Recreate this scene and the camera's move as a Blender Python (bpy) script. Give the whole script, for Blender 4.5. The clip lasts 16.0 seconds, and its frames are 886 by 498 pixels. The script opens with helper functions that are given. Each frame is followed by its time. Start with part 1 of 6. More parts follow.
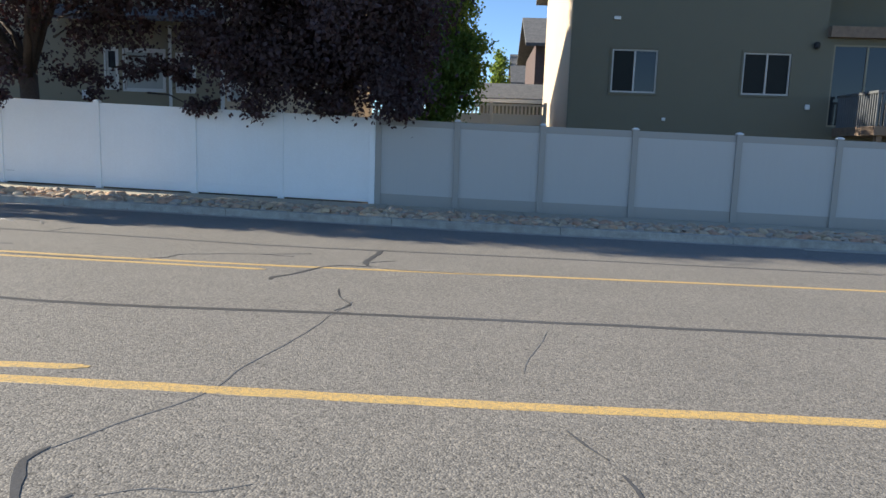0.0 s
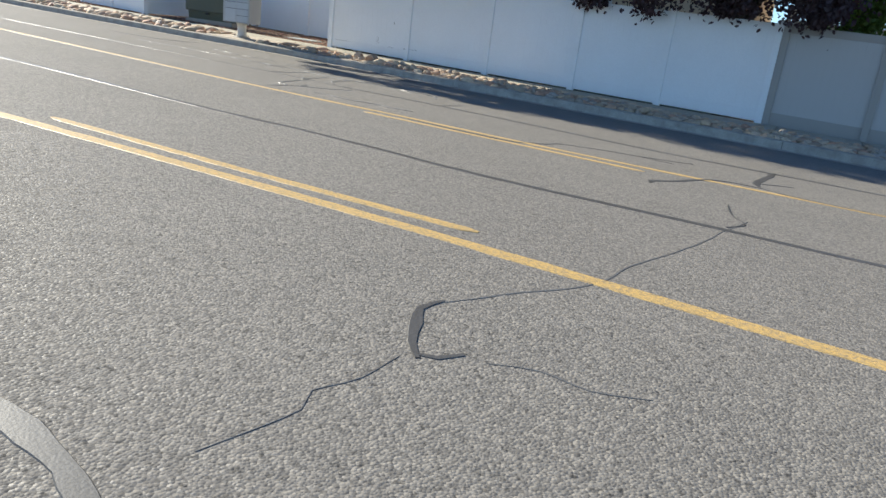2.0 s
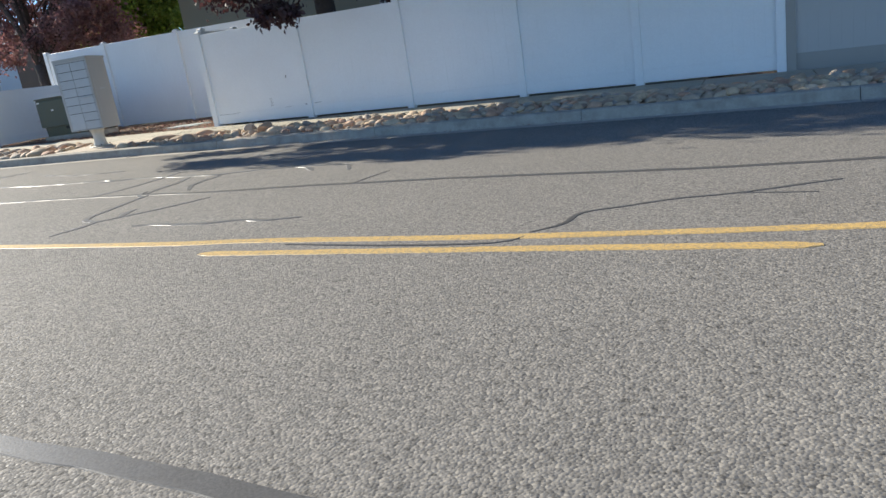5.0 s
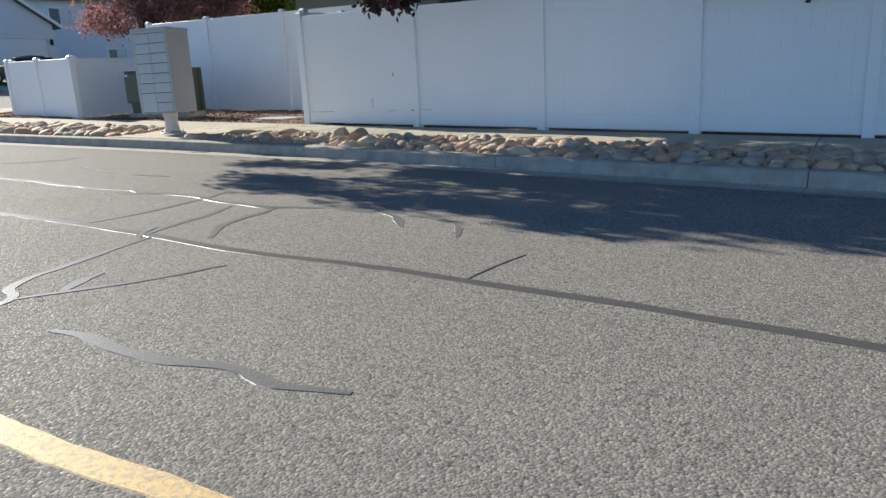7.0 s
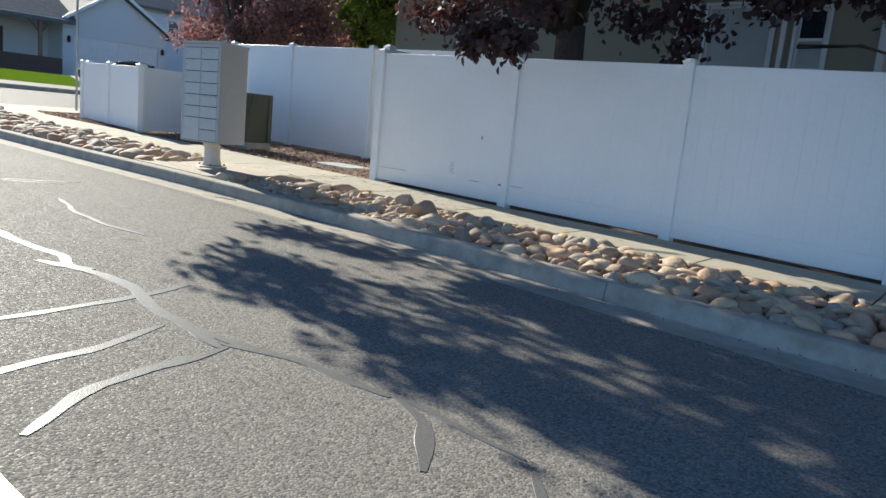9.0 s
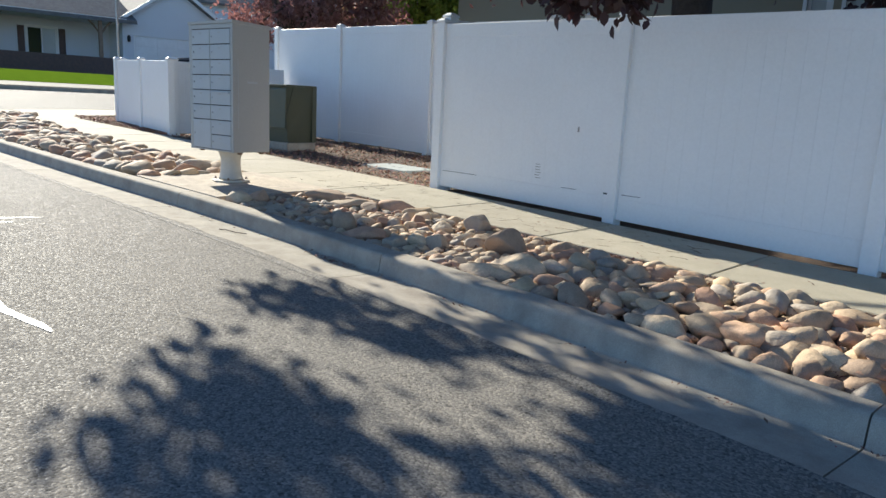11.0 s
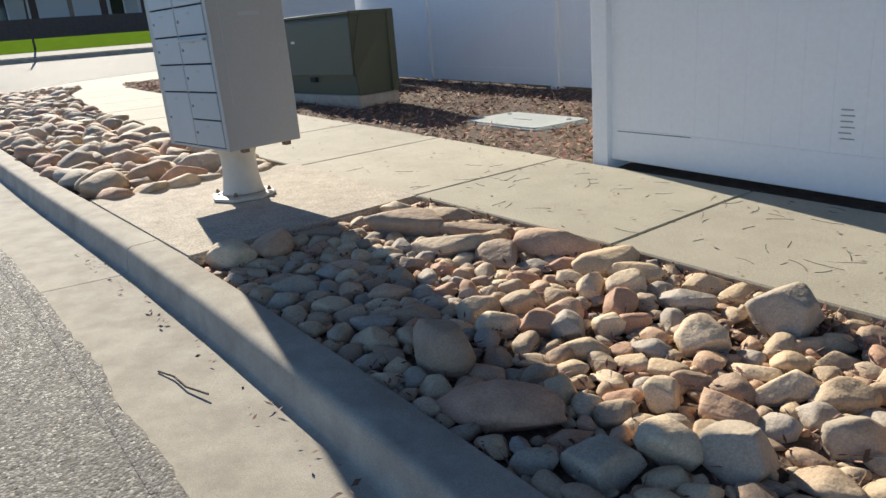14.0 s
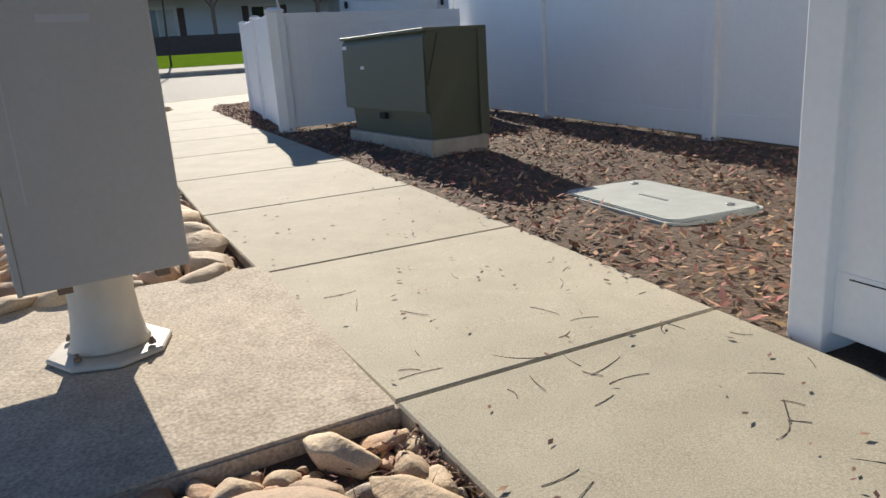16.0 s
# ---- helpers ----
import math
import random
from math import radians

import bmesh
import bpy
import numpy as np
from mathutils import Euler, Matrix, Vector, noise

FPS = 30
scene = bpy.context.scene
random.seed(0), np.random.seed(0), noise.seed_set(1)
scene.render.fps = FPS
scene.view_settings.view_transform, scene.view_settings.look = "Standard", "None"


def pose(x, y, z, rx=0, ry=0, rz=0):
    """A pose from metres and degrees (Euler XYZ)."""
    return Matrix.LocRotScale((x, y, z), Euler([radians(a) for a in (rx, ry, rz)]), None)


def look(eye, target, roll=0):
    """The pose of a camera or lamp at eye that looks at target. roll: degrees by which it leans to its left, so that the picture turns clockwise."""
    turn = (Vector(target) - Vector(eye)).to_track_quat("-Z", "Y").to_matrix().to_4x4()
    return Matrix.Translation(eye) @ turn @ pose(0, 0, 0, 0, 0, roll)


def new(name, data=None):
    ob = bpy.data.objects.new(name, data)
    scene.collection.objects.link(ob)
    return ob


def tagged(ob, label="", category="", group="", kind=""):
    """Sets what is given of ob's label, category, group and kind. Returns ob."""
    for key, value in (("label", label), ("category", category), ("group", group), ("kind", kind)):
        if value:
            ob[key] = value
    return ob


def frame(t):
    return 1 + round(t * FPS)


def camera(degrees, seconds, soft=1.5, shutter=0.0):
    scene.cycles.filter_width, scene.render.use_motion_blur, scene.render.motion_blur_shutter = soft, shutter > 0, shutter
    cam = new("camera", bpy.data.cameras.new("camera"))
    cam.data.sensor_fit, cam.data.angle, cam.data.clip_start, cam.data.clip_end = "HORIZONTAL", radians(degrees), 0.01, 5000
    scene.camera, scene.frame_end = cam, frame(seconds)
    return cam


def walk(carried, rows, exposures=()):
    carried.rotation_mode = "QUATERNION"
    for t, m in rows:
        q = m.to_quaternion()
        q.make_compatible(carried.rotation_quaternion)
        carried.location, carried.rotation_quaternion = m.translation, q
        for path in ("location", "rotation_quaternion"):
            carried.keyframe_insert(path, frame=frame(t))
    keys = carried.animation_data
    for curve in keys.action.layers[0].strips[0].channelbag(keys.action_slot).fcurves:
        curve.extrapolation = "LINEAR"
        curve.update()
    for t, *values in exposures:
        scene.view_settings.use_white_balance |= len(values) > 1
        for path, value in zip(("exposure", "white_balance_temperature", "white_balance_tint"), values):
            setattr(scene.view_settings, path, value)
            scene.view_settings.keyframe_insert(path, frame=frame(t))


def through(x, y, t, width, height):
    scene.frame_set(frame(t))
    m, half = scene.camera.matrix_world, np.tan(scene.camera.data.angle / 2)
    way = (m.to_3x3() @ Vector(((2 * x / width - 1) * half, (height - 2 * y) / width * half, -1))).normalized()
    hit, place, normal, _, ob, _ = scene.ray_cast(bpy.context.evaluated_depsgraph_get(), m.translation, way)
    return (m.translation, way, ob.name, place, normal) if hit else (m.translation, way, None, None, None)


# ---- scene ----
cam = camera(63.5, 16.0)
PATH = [
    (0, (0.361, 0.301, 1.235), (0.271, 2.278, 0.95), 2.0),
    (0.5, (0.283, 0.195, 1.25), (-0.705, 1.92, 1.025), 2.1),
    (1, (0.289, 0.242, 1.233), (-0.927, 1.813, 1.001), 2.5),
    (1.5, (0.254, 0.349, 1.1), (-0.837, 1.977, 0.699), 6.7),
    (2, (-0.027, 0.63, 1.023), (-0.962, 2.296, 0.431), 6.9),
    (2.5, (-0.3, 0.948, 0.938), (-1.468, 2.37, 0.154), -3.2),
    (3, (-0.596, 1.429, 1.002), (-1.78, 2.897, 0.337), -5.2),
    (3.5, (-1.007, 2.095, 0.954), (-2.015, 3.713, 0.35), -4.0),
    (4, (-1.29, 2.69, 1.055), (-2.318, 4.305, 0.476), -4.5),
    (4.5, (-1.59, 3.306, 1.023), (-2.565, 4.977, 0.516), -5.0),
    (5, (-1.81, 4.183, 0.899), (-2.699, 5.897, 0.379), -8.8),
    (7.5, (-3.79, 6.892, 0.95), (-5.019, 8.403, 0.494), -0.0),
    (8, (-4.15, 7.375, 0.964), (-5.504, 8.788, 0.552), 1.3),
    (8.5, (-4.574, 8.018, 0.998), (-5.822, 9.549, 0.68), 1.3),
    (9, (-4.877, 8.528, 1.03), (-6.162, 10.024, 0.694), 5.5),
    (11.5, (-7.14, 10.623, 1.141), (-8.567, 11.966, 0.743), 2.3),
    (12, (-7.686, 11.01, 1.172), (-9.067, 12.433, 0.914), 4.3),
    (12.5, (-8.155, 11.346, 1.146), (-9.526, 12.772, 0.847), 2.9),
    (13, (-8.645, 11.639, 1.087), (-10.129, 12.932, 0.732), 3.5),
    (13.5, (-9.201, 12.009, 1.105), (-10.697, 13.272, 0.698), 0.9),
    (14, (-9.619, 12.495, 1.107), (-11.195, 13.568, 0.504), -4.8),
    (14.5, (-10.177, 12.879, 1.049), (-11.849, 13.694, 0.315), -8.1),
    (15, (-10.573, 13.345, 1.048), (-12.203, 14.117, 0.184), -11.6),
    (15.5, (-10.921, 13.722, 1.07), (-12.553, 14.555, 0.268), -7.5),
    (16, (-11.373, 14.131, 1.08), (-13.142, 14.903, 0.557), -3.8),
]
walk(cam, [(t, look(eye, target, roll)) for t, eye, target, roll in PATH],
     [(0, 0.98, 6500, 8), (0.5, 1.01, 6300, 7), (1, 0.91, 6250, 5), (2, 0.88, 6300, 6), (2.5, 0.78, 6400, 7), (3, 0.66, 6400, 7), (4.5, 0.72, 6330, 7), (5, 0.88, 6300, 7), (8.5, 0.66, 6200, 5), (9, 0.8, 6200, 5), (11.5, 0.86, 6270, 7), (12.5, 0.84, 6370, 8), (14, 0.66, 6370, 8), (16, 0.53, 6470, 10)])

# ---- light ----
SUN_EL, SUN_ROT = radians(27.5), radians(-80.2)
world = bpy.data.worlds.new("world")
scene.world = world
world.use_nodes = True
_wn = world.node_tree
_sky = _wn.nodes.new("ShaderNodeTexSky")
_sky.sky_type = "NISHITA"
_sky.sun_disc = False
_sky.sun_elevation, _sky.sun_rotation = SUN_EL, SUN_ROT
_sky.altitude, _sky.air_density, _sky.dust_density, _sky.ozone_density = 2600, 1.0, 0.05, 4.5
_wn.nodes["Background"].inputs[1].default_value = 0.108
_wn.links.new(_sky.outputs[0], _wn.nodes["Background"].inputs[0])
_sun = bpy.data.lights.new("sun", "SUN")
_sun.energy, _sun.angle, _sun.color = 5.0, radians(0.5), (1.0, 0.91, 0.77)
sun = new("sun", _sun)
sun.matrix_world = look((0, 0, 30), (0.985 * math.cos(SUN_EL), -0.17 * math.cos(SUN_EL), 30 - math.sin(SUN_EL)))



# ---- materials ----
def mat(name, base, rough=0.8, metal=0.0, var=0.0, scale=8.0, tint=None, bump=0.0, bump_scale=60.0, fine=0.0, fine_scale=200.0, rand=0.0, island=False, spec=0.5):
    """Principled surface with blotches (var), fine grain (fine), relief (bump) and piece-to-piece variation (rand)."""
    m = bpy.data.materials.new(name)
    m.use_nodes = True
    nt = m.node_tree
    b = nt.nodes["Principled BSDF"]
    b.inputs["Roughness"].default_value = rough
    b.inputs["Metallic"].default_value = metal
    b.inputs["Specular IOR Level"].default_value = spec
    co = nt.nodes.new("ShaderNodeTexCoord")
    geo = nt.nodes.new("ShaderNodeNewGeometry")
    pos = geo.outputs["Position"]
    tint = tint or tuple(c * 0.6 for c in base)
    mix = nt.nodes.new("ShaderNodeMix")
    mix.data_type = "RGBA"
    mix.inputs[6].default_value = (*base, 1)
    mix.inputs[7].default_value = (*tint, 1)
    n = nt.nodes.new("ShaderNodeTexNoise")
    n.inputs["Scale"].default_value = scale
    n.inputs["Detail"].default_value = 6
    n.inputs["Roughness"].default_value = 0.65
    nt.links.new(pos, n.inputs["Vector"])
    r = nt.nodes.new("ShaderNodeMapRange")
    r.inputs[1].default_value, r.inputs[2].default_value = 0.35, 0.7
    r.inputs[3].default_value, r.inputs[4].default_value = 0.0, var
    nt.links.new(n.outputs[0], r.inputs[0])
    nt.links.new(r.outputs[0], mix.inputs[0])
    col = mix.outputs[2]
    if fine or rand:
        hsv = nt.nodes.new("ShaderNodeHueSaturation")
        nt.links.new(col, hsv.inputs["Color"])
        val = None
        if fine:
            f = nt.nodes.new("ShaderNodeTexNoise")
            f.inputs["Scale"].default_value, f.inputs["Detail"].default_value = fine_scale, 3
            nt.links.new(pos, f.inputs["Vector"])
            fr = nt.nodes.new("ShaderNodeMapRange")
            fr.inputs[1].default_value, fr.inputs[2].default_value = 0.3, 0.7
            fr.inputs[3].default_value, fr.inputs[4].default_value = 1 - fine, 1 + fine
            nt.links.new(f.outputs[0], fr.inputs[0])
            val = fr.outputs[0]
        if rand:
            src = geo.outputs["Random Per Island"]
            if not island:
                src = nt.nodes.new("ShaderNodeObjectInfo").outputs["Random"]
            rr = nt.nodes.new("ShaderNodeMapRange")
            rr.inputs[3].default_value, rr.inputs[4].default_value = 1 - rand, 1 + rand
            nt.links.new(src, rr.inputs[0])
            if val is None:
                val = rr.outputs[0]
            else:
                mu = nt.nodes.new("ShaderNodeMath")
                mu.operation = "MULTIPLY"
                nt.links.new(val, mu.inputs[0])
                nt.links.new(rr.outputs[0], mu.inputs[1])
                val = mu.outputs[0]
            hr = nt.nodes.new("ShaderNodeMapRange")
            hr.inputs[3].default_value, hr.inputs[4].default_value = 0.5 - rand * 0.06, 0.5 + rand * 0.06
            wn = nt.nodes.new("ShaderNodeTexWhiteNoise")
            wn.noise_dimensions = "1D"
            nt.links.new(src, wn.inputs["W"])
            nt.links.new(wn.outputs[0], hr.inputs[0])
            nt.links.new(hr.outputs[0], hsv.inputs["Hue"])
        nt.links.new(val, hsv.inputs["Value"])
        col = hsv.outputs[0]
    nt.links.new(col, b.inputs["Base Color"])
    if bump:
        bn = nt.nodes.new("ShaderNodeTexNoise")
        bn.inputs["Scale"].default_value, bn.inputs["Detail"].default_value = bump_scale, 5
        nt.links.new(pos, bn.inputs["Vector"])
        bp = nt.nodes.new("ShaderNodeBump")
        bp.inputs["Strength"].default_value, bp.inputs["Distance"].default_value = bump, 0.02
        nt.links.new(bn.outputs[0], bp.inputs["Height"])
        nt.links.new(bp.outputs[0], b.inputs["Normal"])
    return m


def asphalt_mat():
    """Worn chip-seal: pale and dark aggregate chips a centimetre across in grey binder."""
    m = mat("asphalt", (0.215, 0.2, 0.178), 0.82, var=0.6, scale=0.7, tint=(0.178, 0.166, 0.148), spec=0.35)
    nt = m.node_tree
    b = nt.nodes["Principled BSDF"]
    pos = nt.nodes.new("ShaderNodeNewGeometry").outputs["Position"]
    v = nt.nodes.new("ShaderNodeTexVoronoi")
    v.inputs["Scale"].default_value = 108
    nt.links.new(pos, v.inputs["Vector"])
    bw = nt.nodes.new("ShaderNodeRGBToBW")
    nt.links.new(v.outputs["Color"], bw.inputs[0])
    ramp = nt.nodes.new("ShaderNodeValToRGB")
    e = ramp.color_ramp.elements
    e[0].position, e[0].color = 0.15, (0.63, 0.63, 0.63, 1)
    e[1].position, e[1].color = 0.88, (1.5, 1.47, 1.41, 1)
    mid = e.new(0.5)
    mid.color = (0.95, 0.95, 0.95, 1)
    nt.links.new(bw.outputs[0], ramp.inputs[0])
    old = b.inputs["Base Color"].links[0].from_socket
    mul = nt.nodes.new("ShaderNodeMix")
    mul.data_type, mul.blend_type = "RGBA", "MULTIPLY"
    mul.inputs[0].default_value = 1.0
    nt.links.new(old, mul.inputs[6])
    nt.links.new(ramp.outputs[0], mul.inputs[7])
    nt.links.new(mul.outputs[2], b.inputs["Base Color"])
    # pits where chips have come out
    pn = nt.nodes.new("ShaderNodeTexNoise")
    pn.inputs["Scale"].default_value, pn.inputs["Detail"].default_value = 46, 4
    nt.links.new(pos, pn.inputs["Vector"])
    pr = nt.nodes.new("ShaderNodeMapRange")
    pr.inputs[1].default_value, pr.inputs[2].default_value = 0.33, 0.41
    pr.inputs[3].default_value, pr.inputs[4].default_value = 0.5, 1.0
    nt.links.new(pn.outputs[0], pr.inputs[0])
    pit = nt.nodes.new("ShaderNodeMix")
    pit.data_type, pit.blend_type = "RGBA", "MULTIPLY"
    pit.inputs[0].default_value = 1.0
    nt.links.new(mul.outputs[2], pit.inputs[6])
    nt.links.new(pr.outputs[0], pit.inputs[7])
    nt.links.new(pit.outputs[2], b.inputs["Base Color"])
    bp = nt.nodes.new("ShaderNodeBump")
    bp.inputs["Strength"].default_value, bp.inputs["Distance"].default_value = 0.45, 0.006
    # some chips are polished, others dull
    sp = nt.nodes.new("ShaderNodeSeparateColor")
    nt.links.new(v.outputs["Color"], sp.inputs[0])
    gl = nt.nodes.new("ShaderNodeMapRange")
    gl.inputs[1].default_value, gl.inputs[2].default_value = 0.0, 0.5
    gl.inputs[3].default_value, gl.inputs[4].default_value = 0.62, 0.95
    nt.links.new(sp.outputs[2], gl.inputs[0])
    nt.links.new(gl.outputs[0], b.inputs["Roughness"])
    nt.links.new(v.outputs["Distance"], bp.inputs["Height"])
    bp.invert = True
    nt.links.new(bp.outputs[0], b.inputs["Normal"])
    return m


def paint_mat(name, base, under):
    """Road paint worn through to the chips in specks and patches."""
    m = mat(name, base, 0.55, var=0.45, scale=5, tint=tuple(c * 0.8 for c in base))
    nt = m.node_tree
    b = nt.nodes["Principled BSDF"]
    pos = nt.nodes.new("ShaderNodeNewGeometry").outputs["Position"]
    n = nt.nodes.new("ShaderNodeTexNoise")
    n.inputs["Scale"].default_value, n.inputs["Detail"].default_value = 48, 8
    n.inputs["Roughness"].default_value = 0.8
    nt.links.new(pos, n.inputs["Vector"])
    r = nt.nodes.new("ShaderNodeMapRange")
    r.inputs[1].default_value, r.inputs[2].default_value = 0.45, 0.6
    nt.links.new(n.outputs[0], r.inputs[0])
    mx = nt.nodes.new("ShaderNodeMix")
    mx.data_type = "RGBA"
    old = b.inputs["Base Color"].links[0].from_socket
    nt.links.new(r.outputs[0], mx.inputs[0])
    nt.links.new(old, mx.inputs[6])
    mx.inputs[7].default_value = (*under, 1)
    nt.links.new(mx.outputs[2], b.inputs["Base Color"])
    bp = nt.nodes.new("ShaderNodeBump")
    bp.inputs["Strength"].default_value, bp.inputs["Distance"].default_value = 0.5, 0.006
    nt.links.new(n.outputs[0], bp.inputs["Height"])
    nt.links.new(bp.outputs[0], b.inputs["Normal"])
    return m


def leaf_mat(name, base, tint, through):
    """Leaf: glossy front, light let through, every leaf a little different."""
    m = mat(name, base, 0.6, var=1.0, scale=1.2, tint=tint, rand=0.45, island=True, spec=0.3)
    nt = m.node_tree
    b = nt.nodes["Principled BSDF"]
    tr = nt.nodes.new("ShaderNodeBsdfTranslucent")
    tr.inputs[0].default_value = (*through, 1)
    mx = nt.nodes.new("ShaderNodeMixShader")
    mx.inputs[0].default_value = 0.3
    nt.links.new(b.outputs[0], mx.inputs[1])
    nt.links.new(tr.outputs[0], mx.inputs[2])
    nt.links.new(mx.outputs[0], nt.nodes["Material Output"].inputs[0])
    return m


def glass_mat(name, base=(0.02, 0.025, 0.03)):
    return mat(name, base, 0.05, spec=0.5)


M_ASPHALT = asphalt_mat()
M_TAR = mat("tar", (0.085, 0.08, 0.072), 0.46, spec=0.5, var=0.5, scale=9, tint=(0.105, 0.103, 0.1), bump=0.06, bump_scale=120, fine=0.25, fine_scale=120)
# greyed, worn tar; its lighter base also stands in for low-angle sky sheen
M_TAR_PALE = mat("sheen_worn_tar", (0.15, 0.145, 0.135), 0.44, spec=0.6, var=0.5, scale=9, tint=(0.16, 0.155, 0.145), bump=0.08, bump_scale=120, fine=0.3, fine_scale=120)
M_YELLOW = paint_mat("yellow_paint", (0.68, 0.45, 0.15), (0.33, 0.25, 0.15))
M_CONC = mat("concrete", (0.45, 0.405, 0.31), 0.85, var=0.75, scale=3.2, tint=(0.35, 0.31, 0.235), bump=0.1, bump_scale=150, fine=0.24, fine_scale=210, rand=0.06)
M_KERB = mat("kerb_concrete", (0.45, 0.405, 0.33), 0.88, var=0.95, scale=5, tint=(0.29, 0.25, 0.2), bump=0.1, bump_scale=160, fine=0.16, fine_scale=240, rand=0.05)
M_PAD = mat("pad_concrete", (0.55, 0.475, 0.375), 0.9, var=1.0, scale=9, tint=(0.40, 0.335, 0.26), bump=0.22, bump_scale=60, fine=0.3, fine_scale=90)
M_VINYL = mat("white_vinyl", (0.89, 0.89, 0.88), 0.42, var=0.25, scale=1.3, tint=(0.77, 0.76, 0.74), fine=0.02, fine_scale=40)
M_TAN = mat("tan_vinyl", (0.36, 0.335, 0.30), 0.5, var=0.4, scale=1.5, tint=(0.36, 0.335, 0.30))
M_TANP = mat("pale_tan_vinyl", (0.48, 0.465, 0.44), 0.5, var=0.3, scale=1.5, tint=(0.50, 0.48, 0.45))
M_BOX = mat("mailbox_paint", (0.44, 0.425, 0.39), 0.45, var=0.35, scale=3, tint=(0.38, 0.365, 0.335), fine=0.03, fine_scale=60)
M_DOORS = mat("mailbox_doors", (0.47, 0.48, 0.48), 0.4, var=0.4, scale=5, tint=(0.41, 0.42, 0.42), rand=0.04)
M_PED = mat("pedestal_paint", (0.62, 0.58, 0.50), 0.5, var=0.6, scale=7, tint=(0.48, 0.43, 0.35))
M_DARK = mat("dark_gap", (0.03, 0.03, 0.03), 0.9)
M_STEEL = mat("steel", (0.42, 0.42, 0.42), 0.4, metal=0.9, var=0.4, scale=20)
M_GREEN = mat("transformer_green", (0.075, 0.085, 0.055), 0.5, var=0.6, scale=3, tint=(0.095, 0.09, 0.05))
M_LID = mat("vault_lid", (0.43, 0.46, 0.44), 0.7, var=0.7, scale=8, tint=(0.32, 0.34, 0.31), bump=0.2, bump_scale=80)
M_SOIL = mat("soil", (0.14, 0.095, 0.065), 0.95, var=0.9, scale=14, tint=(0.07, 0.045, 0.03), bump=0.8, bump_scale=45, fine=0.35, fine_scale=90)
M_CHIP = mat("bark_chip", (0.37, 0.20, 0.125), 0.85, var=0.7, scale=9, tint=(0.2, 0.095, 0.06), rand=0.6, island=True)


def stone_mat(name, island):
    """Field stone: tan, pinkish, grey, pale and brown pieces, mottled."""
    m = mat(name, (0.55, 0.52, 0.485), 0.78, var=0.55, scale=13, tint=(0.33, 0.31, 0.29), bump=0.35, bump_scale=38, fine=0.18, fine_scale=170)
    nt = m.node_tree
    b = nt.nodes["Principled BSDF"]
    if island:
        src = nt.nodes.new("ShaderNodeNewGeometry").outputs["Random Per Island"]
    else:
        src = nt.nodes.new("ShaderNodeObjectInfo").outputs["Random"]
    ramp = nt.nodes.new("ShaderNodeValToRGB")
    ramp.color_ramp.interpolation = "CONSTANT"
    cols = [(1.02, 0.82, 0.6), (0.9, 0.70, 0.49), (1.15, 0.79, 0.54), (0.82, 0.71, 0.57), (1.2, 0.93, 0.62), (0.78, 0.58, 0.42), (1.05, 0.83, 0.58), (1.0, 0.62, 0.42), (1.3, 1.06, 0.76), (0.86, 0.77, 0.66)]
    e = ramp.color_ramp.elements
    e[0].color = (*cols[0], 1)
    e[1].position, e[1].color = 0.1, (*cols[1], 1)
    for k in range(2, 10):
        e.new(k / 10).color = (*cols[k], 1)
    nt.links.new(src, ramp.inputs[0])
    mul = nt.nodes.new("ShaderNodeMix")
    mul.data_type, mul.blend_type = "RGBA", "MULTIPLY"
    mul.inputs[0].default_value = 1.0
    nt.links.new(b.inputs["Base Color"].links[0].from_socket, mul.inputs[6])
    nt.links.new(ramp.outputs[0], mul.inputs[7])
    nt.links.new(mul.outputs[2], b.inputs["Base Color"])
    return m


M_STONE = stone_mat("river_stone", False)
M_STONES = stone_mat("river_stones", True)
M_BARK = mat("bark", (0.085, 0.062, 0.05), 0.9, var=0.8, scale=14, tint=(0.05, 0.035, 0.03), bump=1.0, bump_scale=24)
M_PURPLE = leaf_mat("purple_leaf", (0.055, 0.042, 0.05), (0.072, 0.05, 0.052), (0.13, 0.05, 0.046))
M_RED = leaf_mat("red_leaf", (0.15, 0.095, 0.10), (0.20, 0.115, 0.11), (0.5, 0.23, 0.21))
M_GLEAF = leaf_mat("green_leaf", (0.055, 0.10, 0.02), (0.10, 0.15, 0.03), (0.24, 0.34, 0.05))
M_LIME = leaf_mat("lime_leaf", (0.10, 0.17, 0.03), (0.16, 0.20, 0.04), (0.4, 0.5, 0.08))
M_STRAW = mat("dry_stem", (0.30, 0.19, 0.115), 0.85, var=0.7, scale=20, tint=(0.14, 0.075, 0.05), rand=0.5, island=True)
M_DEAD = mat("dry_leaf", (0.25, 0.125, 0.09), 0.8, var=0.8, scale=30, tint=(0.11, 0.05, 0.04), rand=0.5, island=True)
M_GRASS = mat("lawn", (0.17, 0.27, 0.02), 0.95, var=0.8, scale=2, tint=(0.13, 0.21, 0.018), bump=0.5, bump_scale=50, fine=0.3, fine_scale=60, spec=0.0)
M_EARTH = mat("earth", (0.17, 0.15, 0.10), 0.95, var=0.9, scale=0.6, tint=(0.10, 0.11, 0.05), bump=0.5, bump_scale=20)
M_OLIVE = mat("olive_stucco", (0.165, 0.155, 0.112), 0.9, var=0.3, scale=1.0, tint=(0.145, 0.136, 0.10), bump=0.3, bump_scale=80)
